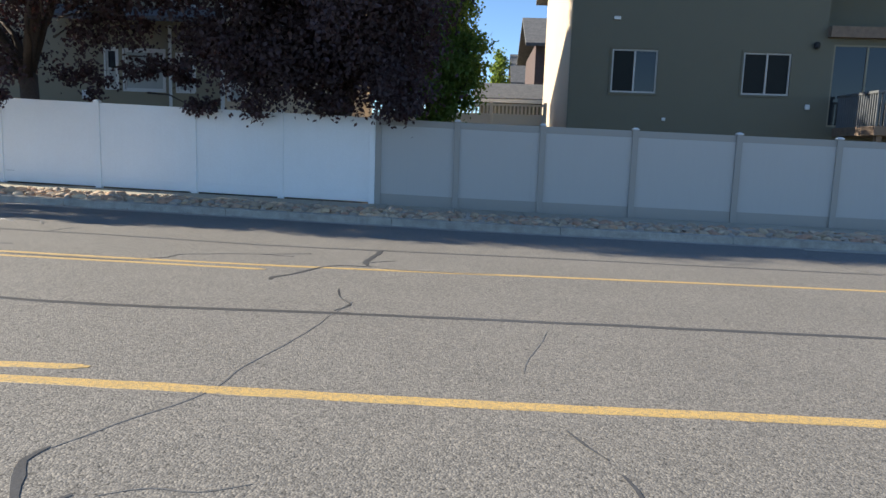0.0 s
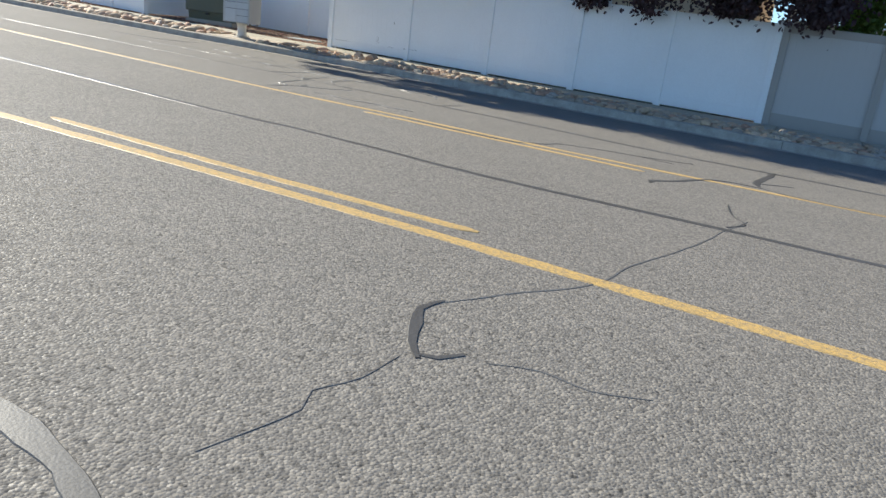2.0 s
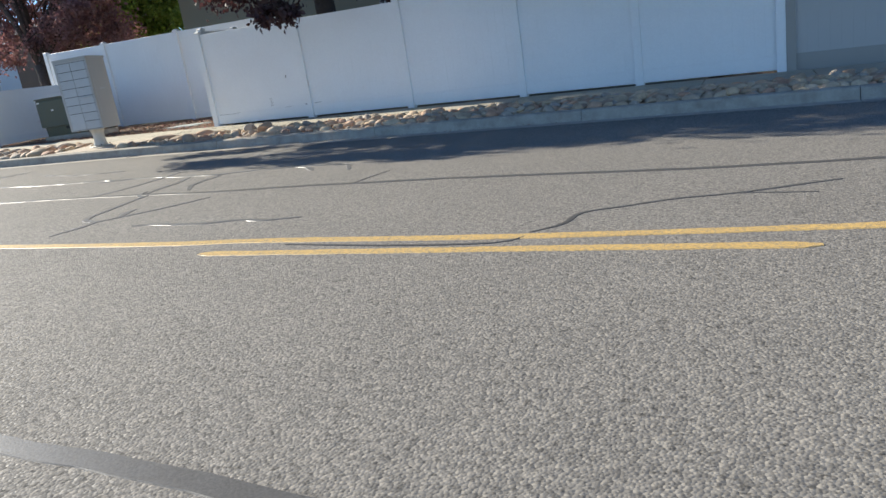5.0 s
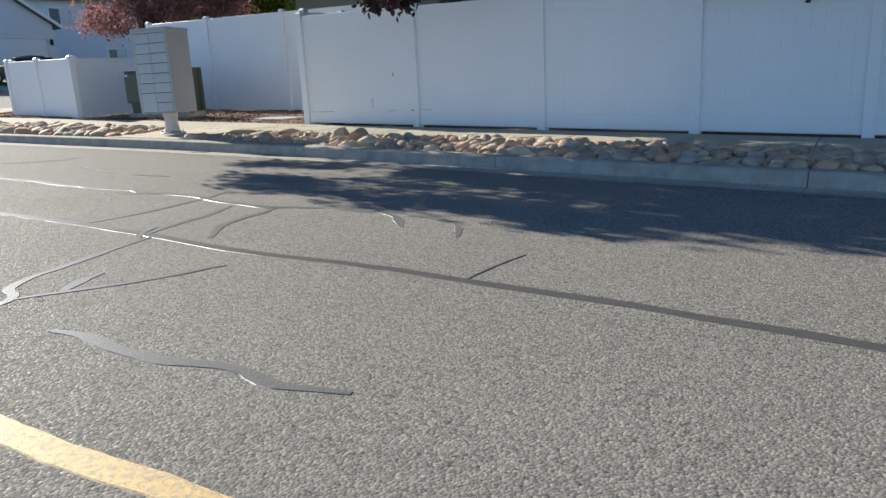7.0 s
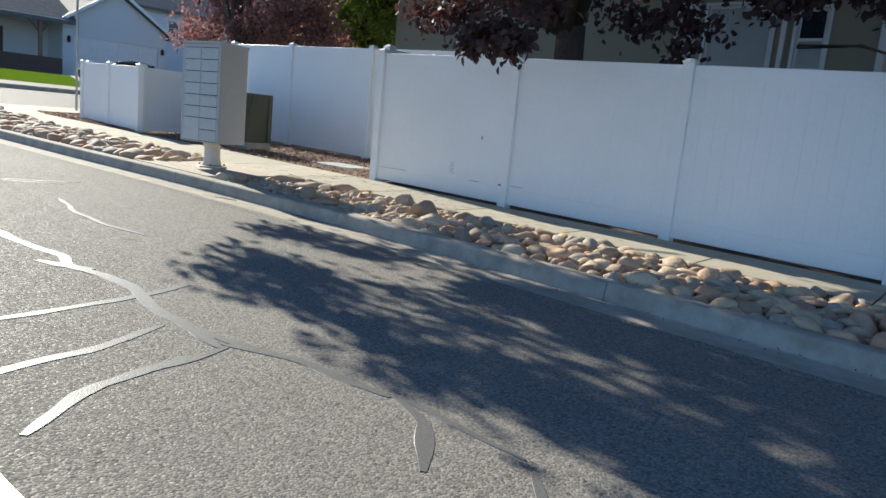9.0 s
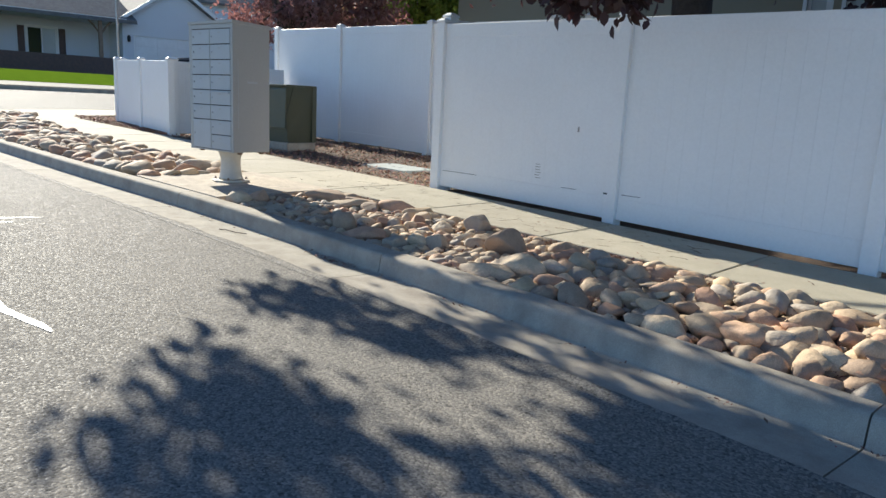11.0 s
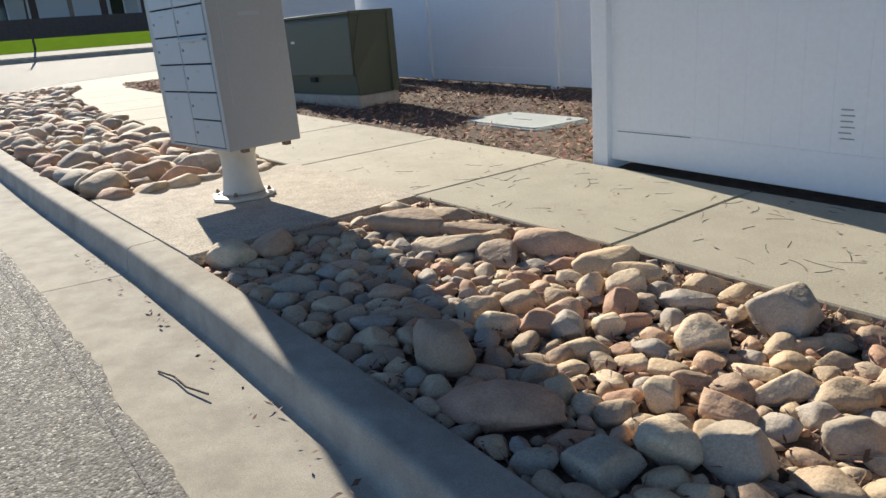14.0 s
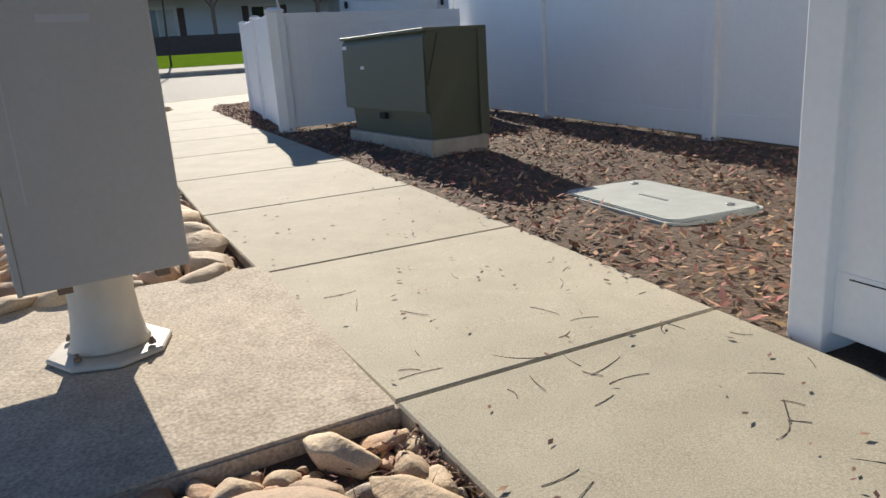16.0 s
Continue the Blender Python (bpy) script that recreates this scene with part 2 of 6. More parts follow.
M_CREAM = mat("cream_stucco", (0.66, 0.53, 0.38), 0.9, var=0.4, scale=1.2, tint=(0.57, 0.45, 0.32), bump=0.3, bump_scale=80)
M_KHAKI = mat("khaki_siding", (0.30, 0.265, 0.19), 0.85, var=0.3, scale=1.0, tint=(0.31, 0.275, 0.20))
M_BROWN = mat("brown_stucco", (0.23, 0.16, 0.115), 0.9, var=0.4, scale=1.0, tint=(0.18, 0.125, 0.09), bump=0.3, bump_scale=60)
M_BEIGE = mat("beige_vinyl", (0.72, 0.65, 0.54), 0.5, var=0.3, scale=1.5, tint=(0.66, 0.59, 0.48))
M_RAIL = mat("dark_railing", (0.13, 0.135, 0.14), 0.6, var=0.3, scale=3)
M_GREYW = mat("grey_siding", (0.60, 0.62, 0.64), 0.8, var=0.25, scale=1.0, tint=(0.54, 0.56, 0.58))
M_BRICK = mat("dark_brick", (0.13, 0.085, 0.07), 0.9, var=0.8, scale=6, tint=(0.08, 0.06, 0.055), bump=0.4, bump_scale=20)
M_ROOF = mat("shingle_roof", (0.15, 0.147, 0.143), 0.9, var=0.7, scale=3, tint=(0.08, 0.078, 0.075), bump=0.5, bump_scale=12, fine=0.2, fine_scale=9)
M_WHITE = mat("white_trim", (0.74, 0.74, 0.72), 0.5, var=0.2, scale=3)
M_GLASS = glass_mat("window_glass")
M_SCREEN = mat("insect_screen", (0.022, 0.025, 0.024), 0.7, spec=0.2, var=0.3, scale=2)
M_BLIND = mat("blind", (0.44, 0.46, 0.44), 0.3, var=0.3, scale=2, spec=0.8)
M_WOOD = mat("weathered_wood", (0.24, 0.17, 0.12), 0.85, var=0.7, scale=6, bump=0.3, bump_scale=30)
M_SIGN = mat("sign_green", (0.02, 0.16, 0.13), 0.4, var=0.15, scale=8)
M_POLE = mat("galvanised", (0.38, 0.39, 0.39), 0.45, metal=0.7, var=0.3, scale=10)
M_TYRE = mat("rubber", (0.02, 0.02, 0.02), 0.8)
M_CARA = mat("car_paint_tan", (0.13, 0.115, 0.10), 0.25, metal=0.4)
M_CARB = mat("car_paint_silver", (0.34, 0.36, 0.38), 0.25, metal=0.5)
M_CARC = mat("car_paint_dark", (0.04, 0.05, 0.06), 0.25, metal=0.4)
# bluish base holds the haze of distance
M_HILL = mat("hazed_far_hill", (0.09, 0.13, 0.16), 1.0, var=0.6, scale=0.01)


# ---- building blocks ----
def part(name, bm, material, parent=None, label="", smooth=False):
    """Links a bmesh as one mesh object under a thing or a part."""
    me = bpy.data.meshes.new(name)
    bm.normal_update()
    bm.to_mesh(me)
    bm.free()
    if smooth:
        me.shade_smooth()
    me.materials.append(material)
    ob = new(name, me)
    if parent:
        ob.parent = parent
    if label:
        tagged(ob, label)
    return ob


def shared(name, me, parent, m):
    ob = new(name, me)
    ob.parent = parent
    ob.matrix_basis = m
    return ob


def thing(name, label, category, at=(0, 0, 0), rz=0.0, group="", kind=""):
    ob = new(name)
    ob.matrix_basis = pose(*at, 0, 0, rz)
    return tagged(ob, label, category, group, kind)


def box(x0, x1, y0, y1, z0, z1, bevel=0.0, bm=None):
    bm2 = bmesh.new()
    bmesh.ops.create_cube(bm2, size=1, matrix=Matrix.Translation(((x0 + x1) / 2, (y0 + y1) / 2, (z0 + z1) / 2)) @ Matrix.Diagonal((x1 - x0, y1 - y0, z1 - z0, 1)))
    if bevel:
        bmesh.ops.bevel(bm2, geom=bm2.edges[:], offset=bevel, segments=2, affect="EDGES", profile=0.6)
    if bm is None:
        return bm2
    me = bpy.data.meshes.new("tmp")
    bm2.to_mesh(me)
    bm2.free()
    bm.from_mesh(me)
    bpy.data.meshes.remove(me)
    return bm


def tube(path, radii, n=8, bm=None, close=True):
    """A tapered round limb along points."""
    bm = bm or bmesh.new()
    rings = []
    for i, p in enumerate(path):
        p = Vector(p)
        d = (Vector(path[min(i + 1, len(path) - 1)]) - Vector(path[max(i - 1, 0)])).normalized()
        a = d.orthogonal().normalized()
        b = d.cross(a)
        rings.append([bm.verts.new(p + radii[i] * (a * math.cos(2 * math.pi * k / n) + b * math.sin(2 * math.pi * k / n))) for k in range(n)])
    for r0, r1 in zip(rings, rings[1:]):
        # match the ring starts to avoid twisting
        off = min(range(n), key=lambda o: (r1[o].co - r0[0].co).length)
        for k in range(n):
            bm.faces.new((r0[k], r0[(k + 1) % n], r1[(k + 1 + off) % n], r1[(k + off) % n]))
    if close:
        bm.faces.new(rings[0][::-1])
        bm.faces.new(rings[-1])
    return bm


def lathe(profile, n=24, bm=None, at=(0, 0, 0)):
    bm = bm or bmesh.new()
    rings = [[bm.verts.new((at[0] + r * math.cos(2 * math.pi * k / n), at[1] + r * math.sin(2 * math.pi * k / n), at[2] + z)) for k in range(n)] for r, z in profile]
    for r0, r1 in zip(rings, rings[1:]):
        for k in range(n):
            bm.faces.new((r0[k], r0[(k + 1) % n], r1[(k + 1) % n], r1[k]))
    bm.faces.new(rings[0][::-1])
    bm.faces.new(rings[-1])
    return bm


def prism(poly, z0, z1, bm=None):
    """Upright prism over a plan polygon; z0 and z1 may be functions of x, y."""
    bm = bm or bmesh.new()
    f0 = z0 if callable(z0) else (lambda x, y: z0)
    f1 = z1 if callable(z1) else (lambda x, y: z1)
    lo = [bm.verts.new((x, y, f0(x, y))) for x, y in poly]
    hi = [bm.verts.new((x, y, f1(x, y))) for x, y in poly]
    n = len(poly)
    bm.faces.new(hi)
    bm.faces.new(lo[::-1])
    for k in range(n):
        bm.faces.new((lo[k], lo[(k + 1) % n], hi[(k + 1) % n], hi[k]))
    bmesh.ops.recalc_face_normals(bm, faces=bm.faces[:])
    return bm


def raw(name, verts, faces, material, parent=None, smooth=False):
    me = bpy.data.meshes.new(name)
    me.from_pydata(verts, [], faces)
    me.update()
    if smooth:
        me.shade_smooth()
    me.materials.append(material)
    ob = new(name, me)
    if parent:
        ob.parent = parent
    return ob


# ---- lie of the land ----
def gx(x):
    return float(np.interp(x, (-46, -42, -30, 0, 25), (1.9, 1.14, 0.6, 0.0, -0.325)))


def S(x):
    """Level of pavement, kerb top and fence foot."""
    return -0.12 + gx(x)


def R(x, y):
    """Level of the road: it falls towards the kerb and along the street."""
    return 0.136 + gx(x) - 0.03 * min(max(y, 3.0), 13.0) - 0.02 * max(3.0 - y, 0)


def interp(x, pts):
    return float(np.interp(x, [p[0] for p in pts], [p[1] for p in pts]))


def spline(pts, step):
    out = []
    p = [Vector(q) for q in pts]
    for i in range(len(p) - 1):
        a, b, c, d = p[max(i - 1, 0)], p[i], p[i + 1], p[min(i + 2, len(p) - 1)]
        n = max(1, int((c - b).length / step))
        for k in range(n):
            t = k / n
            out.append(0.5 * ((2 * b) + (c - a) * t + (2 * a - 5 * b + 4 * c - d) * t * t + (3 * b - a - 3 * c + d) * t ** 3))
    out.append(p[-1])
    return out


KERB = spline([(60, 13.2), (20, 13.2), (0, 13.2), (-6, 13.2), (-10, 13.25), (-13, 13.17), (-16, 12.96), (-20, 12.76), (-23, 12.76), (-25, 13.0), (-27, 13.8), (-28.7, 15.2), (-29.8, 17.2), (-30.4, 19.5), (-30.6, 22), (-30.6, 30), (-30.6, 60)], 0.4)
_len = [0.0]
for _a, _b in zip(KERB, KERB[1:]):
    _len.append(_len[-1] + (_b - _a).length)


def kerb_at(s):
    i = min(max(int(np.searchsorted(_len, s)) - 1, 0), len(KERB) - 2)
    u = (s - _len[i]) / (_len[i + 1] - _len[i])
    d0 = (KERB[min(i + 1, len(KERB) - 1)] - KERB[max(i - 1, 0)]).normalized()
    d1 = (KERB[min(i + 2, len(KERB) - 1)] - KERB[i]).normalized()
    d = d0.lerp(d1, u).normalized()
    return KERB[i].lerp(KERB[i + 1], u), Vector((-d.y, d.x))


def kerb_y(x, off=0.0):
    """y of the kerb's front edge, moved off metres to the road, at x (main street and corner)."""
    best = [(p + off * n) for p, n in KERB_SAMPLES]
    xs = [p.x for p in best][::-1]
    ys = [p.y for p in best][::-1]
    return float(np.interp(x, xs, ys))


KERB_SAMPLES = [kerb_at(s) for s in np.linspace(0, _len[-1] - 0.01, 400)]

WALK_NEAR = [(-26.5, 15.3), (-24.5, 14.65), (-20, 14.42), (-16.5, 14.5), (-14.6, 14.62), (-13.13, 14.72), (-11.75, 14.8), (-9, 14.85), (60, 14.85)]
WALK_FAR = [(-26.5, 16.2), (-26.0, 15.95), (-25.2, 15.78), (-23.5, 15.78), (-20.6, 15.84), (-18, 15.93), (-16, 15.97), (60, 15.97)]

# ---- ground, road, kerb, pavement ----
_xs = [-3000, -120, -46, -42, -30, 0, 25, 120, 3000]
_ys = [-3000, -150, -40, 3, 13, 16, 40, 150, 3000]
_v = [(x, y, min(R(x, y), S(x)) - (0.16 if y < 14 else 0.05) - (1.5 if y < -30 else 0)) for y in _ys for x in _xs]
_f = [(j * 9 + i, j * 9 + i + 1, j * 9 + i + 10, j * 9 + i + 9) for j in range(8) for i in range(8)]
tagged(raw("ground", _v, _f, M_EARTH), "dry earth and thin grass of the yards", "ground", kind="structure")


def build_road():
    xs = list(np.arange(-42.0, -20, 0.5)) + list(np.arange(-20, 30, 1.0)) + [40, 60]
    lip = {}
    for x in xs:
        lip[x] = 60.0 if x < -31.05 else kerb_y(x, 0.44)
    v, f = [], []
    for x in xs:
        top = lip[x]
        ys = [-14, 3.0, 8.0, 11.0, min(13.0, (11 + top) / 2), top] if top < 14 else [-14, 3.0, 8.0, 11.0, 13.0, top]
        v += [(x, y, R(x, y)) for y in ys]
    for i in range(len(xs) - 1):
        for j in range(5):
            a = i * 6 + j
            f.append((a, a + 6, a + 7, a + 1))
    return tagged(raw("road", v, f, M_ASPHALT), "worn grey chip-seal asphalt street with sealed cracks", "road", kind="structure")


road = build_road()


def build_kerb():
    kerb = thing("kerb", "pale concrete kerb and gutter in ten-foot sections", "kerb", kind="structure")
    # profile: (towards the road, above pavement level)
    prof = [(-0.16, -0.3), (-0.16, -0.004), (-0.145, 0.0), (-0.03, -0.002), (-0.016, -0.005), (-0.006, -0.012), (0.001, -0.023), (0.004, -0.036), (0.017, -0.126), (0.024, -0.134), (0.04, -0.138), (0.44, -0.118), (0.445, -0.3)]
    joint0 = next(_len[i] for i in range(len(KERB)) if KERB[i].x < -13.1)
    start = joint0 % 3.06
    s = start - 3.06
    while s < _len[-1] - 0.1:
        a, b = max(s + 0.004, 0), min(s + 3.056, _len[-1] - 0.01)
        if b > a:
            bm = bmesh.new()
            n = 3 if KERB_SAMPLES[0][0].x > -20 and kerb_at(a)[0].x > -19 else 7
            rings = []
            for k in range(n + 1):
                p, nn = kerb_at(a + (b - a) * k / n)
                rings.append([bm.verts.new((p.x + nn.x * o, p.y + nn.y * o, S(p.x) + h)) for o, h in prof])
            for r0, r1 in zip(rings, rings[1:]):
                for k in range(len(prof) - 1):
                    bm.faces.new((r0[k], r0[k + 1], r1[k + 1], r1[k]))
            bm.faces.new(rings[0])
            bm.faces.new(rings[-1][::-1])
            bmesh.ops.recalc_face_normals(bm, faces=bm.faces[:])
            part("kerb_section", bm, M_KERB, kerb, smooth=True).data.set_sharp_from_angle(angle=radians(35))
        s += 3.06
    return kerb


build_kerb()


def build_pavement():
    walk_ = thing("pavement", "sandy pale concrete pavement slabs with scattered leaves", "pavement", kind="structure")
    joints = [-13.13 + 1.45 * k for k in range(-9, 26)]
    for x0, x1 in zip(joints, joints[1:]):
        a, b = x0 + 0.006, x1 - 0.006
        sk = 0.10
        poly = [(a, interp(a, WALK_NEAR)), (b, interp(b, WALK_NEAR)), (b - sk * 0.6, interp(b, WALK_FAR)), (a - sk * 0.6, interp(a, WALK_FAR))]
        bm = prism(poly, lambda x, y: S(x) - 0.1, lambda x, y: S(x))
        bmesh.ops.bevel(bm, geom=[e for e in bm.edges if all(v.co.z > S(v.co.x) - 0.02 for v in e.verts)], offset=0.007, segments=1, affect="EDGES")
        part("slab", bm, M_CONC, walk_)
    # slabs round the street corner
    inner = spline([(-26.2, 16.06), (-26.9, 17.3), (-27.7, 19.5), (-28.1, 22), (-28.2, 30), (-28.2, 60)], 1.2)
    s0 = next(_len[i] for i in range(len(KERB)) if KERB[i].x < -26.0)
    outer = []
    n = len(inner)
    for k in range(n):
        p, nn = kerb_at(s0 + (_len[-1] - 0.05 - s0) * (k / (n - 1)) ** 1.25)
        outer.append(p - nn * 0.17)
    outer[0] = Vector((-26.2, interp(-26.2, WALK_NEAR) - 1.0))
    for k in range(n - 1):
        poly = [tuple(outer[k]), tuple(outer[k + 1]), tuple(inner[k + 1]), tuple(inner[k])]
        bm = prism(poly, lambda x, y: S(x) - 0.1, lambda x, y: S(x) - 0.004)
        part("slab", bm, M_CONC, walk_)
    pad = prism([(-14.72, kerb_y(-14.72, -0.16)), (-13.0, kerb_y(-13.0, -0.16)), (-13.1, 14.72), (-14.7, 14.66)], lambda x, y: S(x) - 0.12, lambda x, y: S(x) + 0.004)
    bmesh.ops.bevel(pad, geom=[e for e in pad.edges if all(v.co.z > S(v.co.x) - 0.02 for v in e.verts)], offset=0.01, segments=2, affect="EDGES")
    tagged(part("mailbox_pad", pad, M_PAD), "rough weathered concrete pad under the mailbox", "pavement", kind="structure")


build_pavement()


def strip(name, xs, lo, hi, dz, material, label, wob=0.02, ny=8):
    """An uneven sheet of soil between two edges."""
    v, f = [], []
    for x in xs:
        for j in range(ny + 1):
            y = lo(x) + (hi(x) - lo(x)) * j / ny
            h = dz + wob * noise.noise((x * 2.3, y * 2.3, 1.7)) + wob * 0.5 * noise.noise((x * 7, y * 7, 0.3))
            v.append((x, y, S(x) + h))
    for i in range(len(xs) - 1):
        for j in range(ny):
            a = i * (ny + 1) + j
            f.append((a, a + ny + 1, a + ny + 2, a + 1))
    return tagged(raw(name, v, f, material, smooth=True), label, "ground", kind="structure")


def near(x):
    return interp(x, WALK_NEAR)


def far(x):
    return interp(x, WALK_FAR)


rock_bed = strip("rock_bed", list(np.arange(-25.6, -14.6, 0.2)), lambda x: kerb_y(x, -0.16), lambda x: max(near(x), kerb_y(x, -0.16)), -0.06, M_SOIL, "dark soil bed under river stones by the kerb")
rock_bed_east = strip("rock_bed", list(np.arange(-13.1, 22, 0.2)), lambda x: kerb_y(x, -0.16), near, -0.06, M_SOIL, "dark soil bed with leaf litter under river stones")
mulch_bed = strip("mulch_bed", list(np.arange(-26.4, -12.7, 0.25)), far, lambda x: 19.1 if x > -21 else 17.6, -0.012, M_SOIL, "brown bark mulch bed between fence and pavement", 0.025, 14)
mulch_east = strip("mulch_bed", list(np.arange(-12.9, 20, 0.5)), lambda x: 15.965, lambda x: 16.5, -0.03, M_SOIL, "dark dirt strip along the fence foot", 0.02, 4)


# ---- road markings and crack sealant ----
def ribbon(name, pts, w, material, parent, lift=0.004, wob=0.0, vary=0.0, step=0.06, seed=0.0):
    """A thin band that lies on the road along a line; its edges wander."""
    path = spline(pts, step) if len(pts) > 2 else spline([pts[0], tuple((Vector(pts[0]) + Vector(pts[1])) / 2), pts[1]], step)
    v, f = [], []
    n = len(path)
    for i, p in enumerate(path):
        d = (path[min(i + 1, n - 1)] - path[max(i - 1, 0)]).normalized()
        nn = Vector((-d.y, d.x))
        q = p + nn * wob * noise.noise((p.x * 3 + seed, p.y * 3, seed))
        fray = vary * 0.035 / w * min(w, 0.1) * 10
        taper = min(1.0, 0.35 + 0.15 * min(i, n - 1 - i)) if vary else 1.0
        a = w * 0.5 * taper * (1 + vary * noise.noise((p.x * 5, p.y * 5, seed + 3)) + fray * noise.noise((p.x * 31, p.y * 31, seed)))
        b = w * 0.5 * taper * (1 + vary * noise.noise((p.x * 5, p.y * 5, seed + 9)) + fray * noise.noise((p.x * 31, p.y * 31, seed + 5)))
        for o, h in ((a, -0.002), (a * 0.86, lift), (-b * 0.86, lift), (-b, -0.002)):
            e = q + nn * o
            v.append((e.x, e.y, R(e.x, e.y) + h))
    for i in range(n - 1):
        for j in range(3):
            a = i * 4 + j
            f.append((a, a + 1, a + 5, a + 4))
    return raw(name, v, f, material, parent)


markings = thing("road_marking", "worn yellow painted centre lines", "road marking", kind="structure")
ribbon("painted_line", [(-38, 0.9), (-20, 2.1), (-12, 2.65), (-7.16, 2.99), (-5.4, 3.17), (-3, 3.39), (-1.4, 3.5), (0.8, 3.59), (2.3, 3.66), (8, 3.85), (20, 4.1), (50, 4.3)], 0.12, M_YELLOW, markings, lift=0.003, vary=0.16, step=0.03)
ribbon("painted_line", [(-4.78, 3.49), (-3.0, 3.6), (-1.58, 3.74)], 0.095, M_YELLOW, markings, lift=0.003, vary=0.2, step=0.03)
ribbon("painted_line", [(-28, 6.5), (-17.4, 6.9), (-13.2, 7.15), (-9.6, 7.2), (-6.9, 7.22), (-5.4, 7.28), (-4.6, 7.36), (-3.1, 7.42), (-1.6, 7.56), (0.5, 7.82), (4.8, 8.2), (12, 8.5), (40, 8.9)], 0.105, M_YELLOW, markings, lift=0.003, vary=0.2, step=0.03)
ribbon("painted_line", [(-4.85, 7.07), (-3.0, 7.19), (-1.72, 7.26)], 0.10, M_YELLOW, markings, lift=0.003, vary=0.2, step=0.03)

tar = thing("crack_sealant", "black tar bands sealing cracks in the asphalt", "crack sealant", kind="structure")
_bands = 0


def seal(pts, w, wob):
    """One poured band of sealant along a crack."""
    global _bands
    i = _bands
    _bands += 1
    # western bands take the paler tar as painted sheen, hairline cracks to look faint
    worn = (pts[0][0] < -6 and i > 2) or w < 0.016
    ribbon("tar_band", pts, w, M_TAR_PALE if worn else M_TAR, tar, lift=(0.0015 if w < 0.016 else 0.0027) + 0.0002 * (i % 4), wob=wob, vary=0.55 if w < 0.08 else 0.25, step=0.05 if w < 0.08 or i > 2 else 0.12, seed=i * 1.7)


seal([(-16, 4.5), (-11.87, 4.75), (-7.77, 5.05), (-5.1, 5.1), (-4, 5.2), (-2.3, 5.2), (-0.6, 5.42), (1.06, 5.55), (3.42, 5.67), (9, 5.9), (30, 6.3)], 0.085, 0.012)
seal([(-22, 8.3), (-15, 8.7), (-9.84, 9.0), (-8.42, 9.1), (-7.46, 9.12), (-6.6, 9.11), (-5.9, 9.2), (-5.1, 9.24), (-4.2, 9.27), (-2.9, 9.22), (-1.8, 9.25), (2, 9.6), (14, 10.0)], 0.085, 0.015)
seal([(-0.6, 5.9), (-0.66, 5.34), (-0.76, 4.45), (-0.84, 3.97), (-0.87, 3.58), (-0.95, 3.3), (-1.07, 3.02), (-1.2, 2.76)], 0.011, 0.02)
seal([(-1.2, 2.78), (-1.22, 2.66), (-1.17, 2.55), (-1.1, 2.42), (-1.03, 2.34)], 0.05, 0.01)
seal([(-1.05, 2.35), (-0.98, 2.38), (-0.93, 2.46)], 0.05, 0.02)
seal([(-0.86, 2.47), (-0.71, 2.54), (-0.54, 2.54), (-0.38, 2.62)], 0.009, 0.02)
seal([(-1.07, 2.31), (-1.08, 2.13), (-1.14, 1.98), (-1.1, 1.89), (-1.14, 1.6)], 0.004, 0.03)
seal([(-1.5, 6.84), (-1.46, 6.98), (-1.36, 7.2), (-1.18, 7.75), (-0.8, 7.88), (-0.53, 7.78), (0, 7.77), (0.6, 7.85)], 0.045, 0.03)
seal([(-1.5, 6.68), (-1.53, 6.8), (-1.48, 6.95)], 0.09, 0.02)
seal([(-0.8, 7.95), (-0.86, 8.4), (-0.86, 8.9), (-0.82, 9.4)], 0.075, 0.04)
seal([(-0.82, 8.2), (-0.7, 8.35), (-0.55, 8.47)], 0.05, 0.02)
seal([(-0.67, 5.5), (-0.6, 5.75), (-0.72, 6.0), (-0.84, 6.45)], 0.016, 0.02)
seal([(-3.03, 7.5), (-2.9, 7.68), (-2.86, 7.92), (-2.68, 8.05), (-2.41, 8.22), (-2.07, 8.36), (-1.59, 8.66)], 0.035, 0.02)
seal([(-2.15, 8.34), (-1.71, 8.31)], 0.025, 0.02)
seal([(-4.4, 7.27), (-3.66, 7.25), (-3.15, 7.3), (-3.03, 7.42)], 0.028, 0.02)
seal([(0.79, 3.3), (0.85, 3.13), (0.92, 3.0)], 0.028, 0.02)
seal([(0.66, 4.15), (0.75, 4.6), (0.89, 5.22)], 0.008, 0.03)
seal([(0.95, 2.88), (0.99, 2.7), (0.92, 2.5)], 0.03, 0.02)
seal([(5.9, 12.6), (5.7, 11.9), (5.5, 10.4), (5.7, 9.6)], 0.04, 0.06)
seal([(-2.6, 1.2), (-2.0, 1.35), (-1.75, 1.41), (-1.5, 1.41), (-1.25, 1.37), (-1.0, 1.25), (-0.85, 0.9)], 0.07, 0.01)
seal([(-1.6, 0.95), (-1.25, 1.12), (-1.1, 1.3)], 0.06, 0.01)
seal([(-8.3, 9.1), (-8.29, 9.5), (-8.35, 9.85), (-8.47, 10.28), (-8.6, 10.65)], 0.06, 0.02)
seal([(-12.6, 9.95), (-11.4, 10.15), (-10.55, 10.18), (-9.95, 10.2), (-9.54, 10.27), (-9.2, 10.22), (-8.9, 10.3), (-8.5, 10.3), (-8.1, 10.25), (-7.55, 10.24)], 0.085, 0.05)
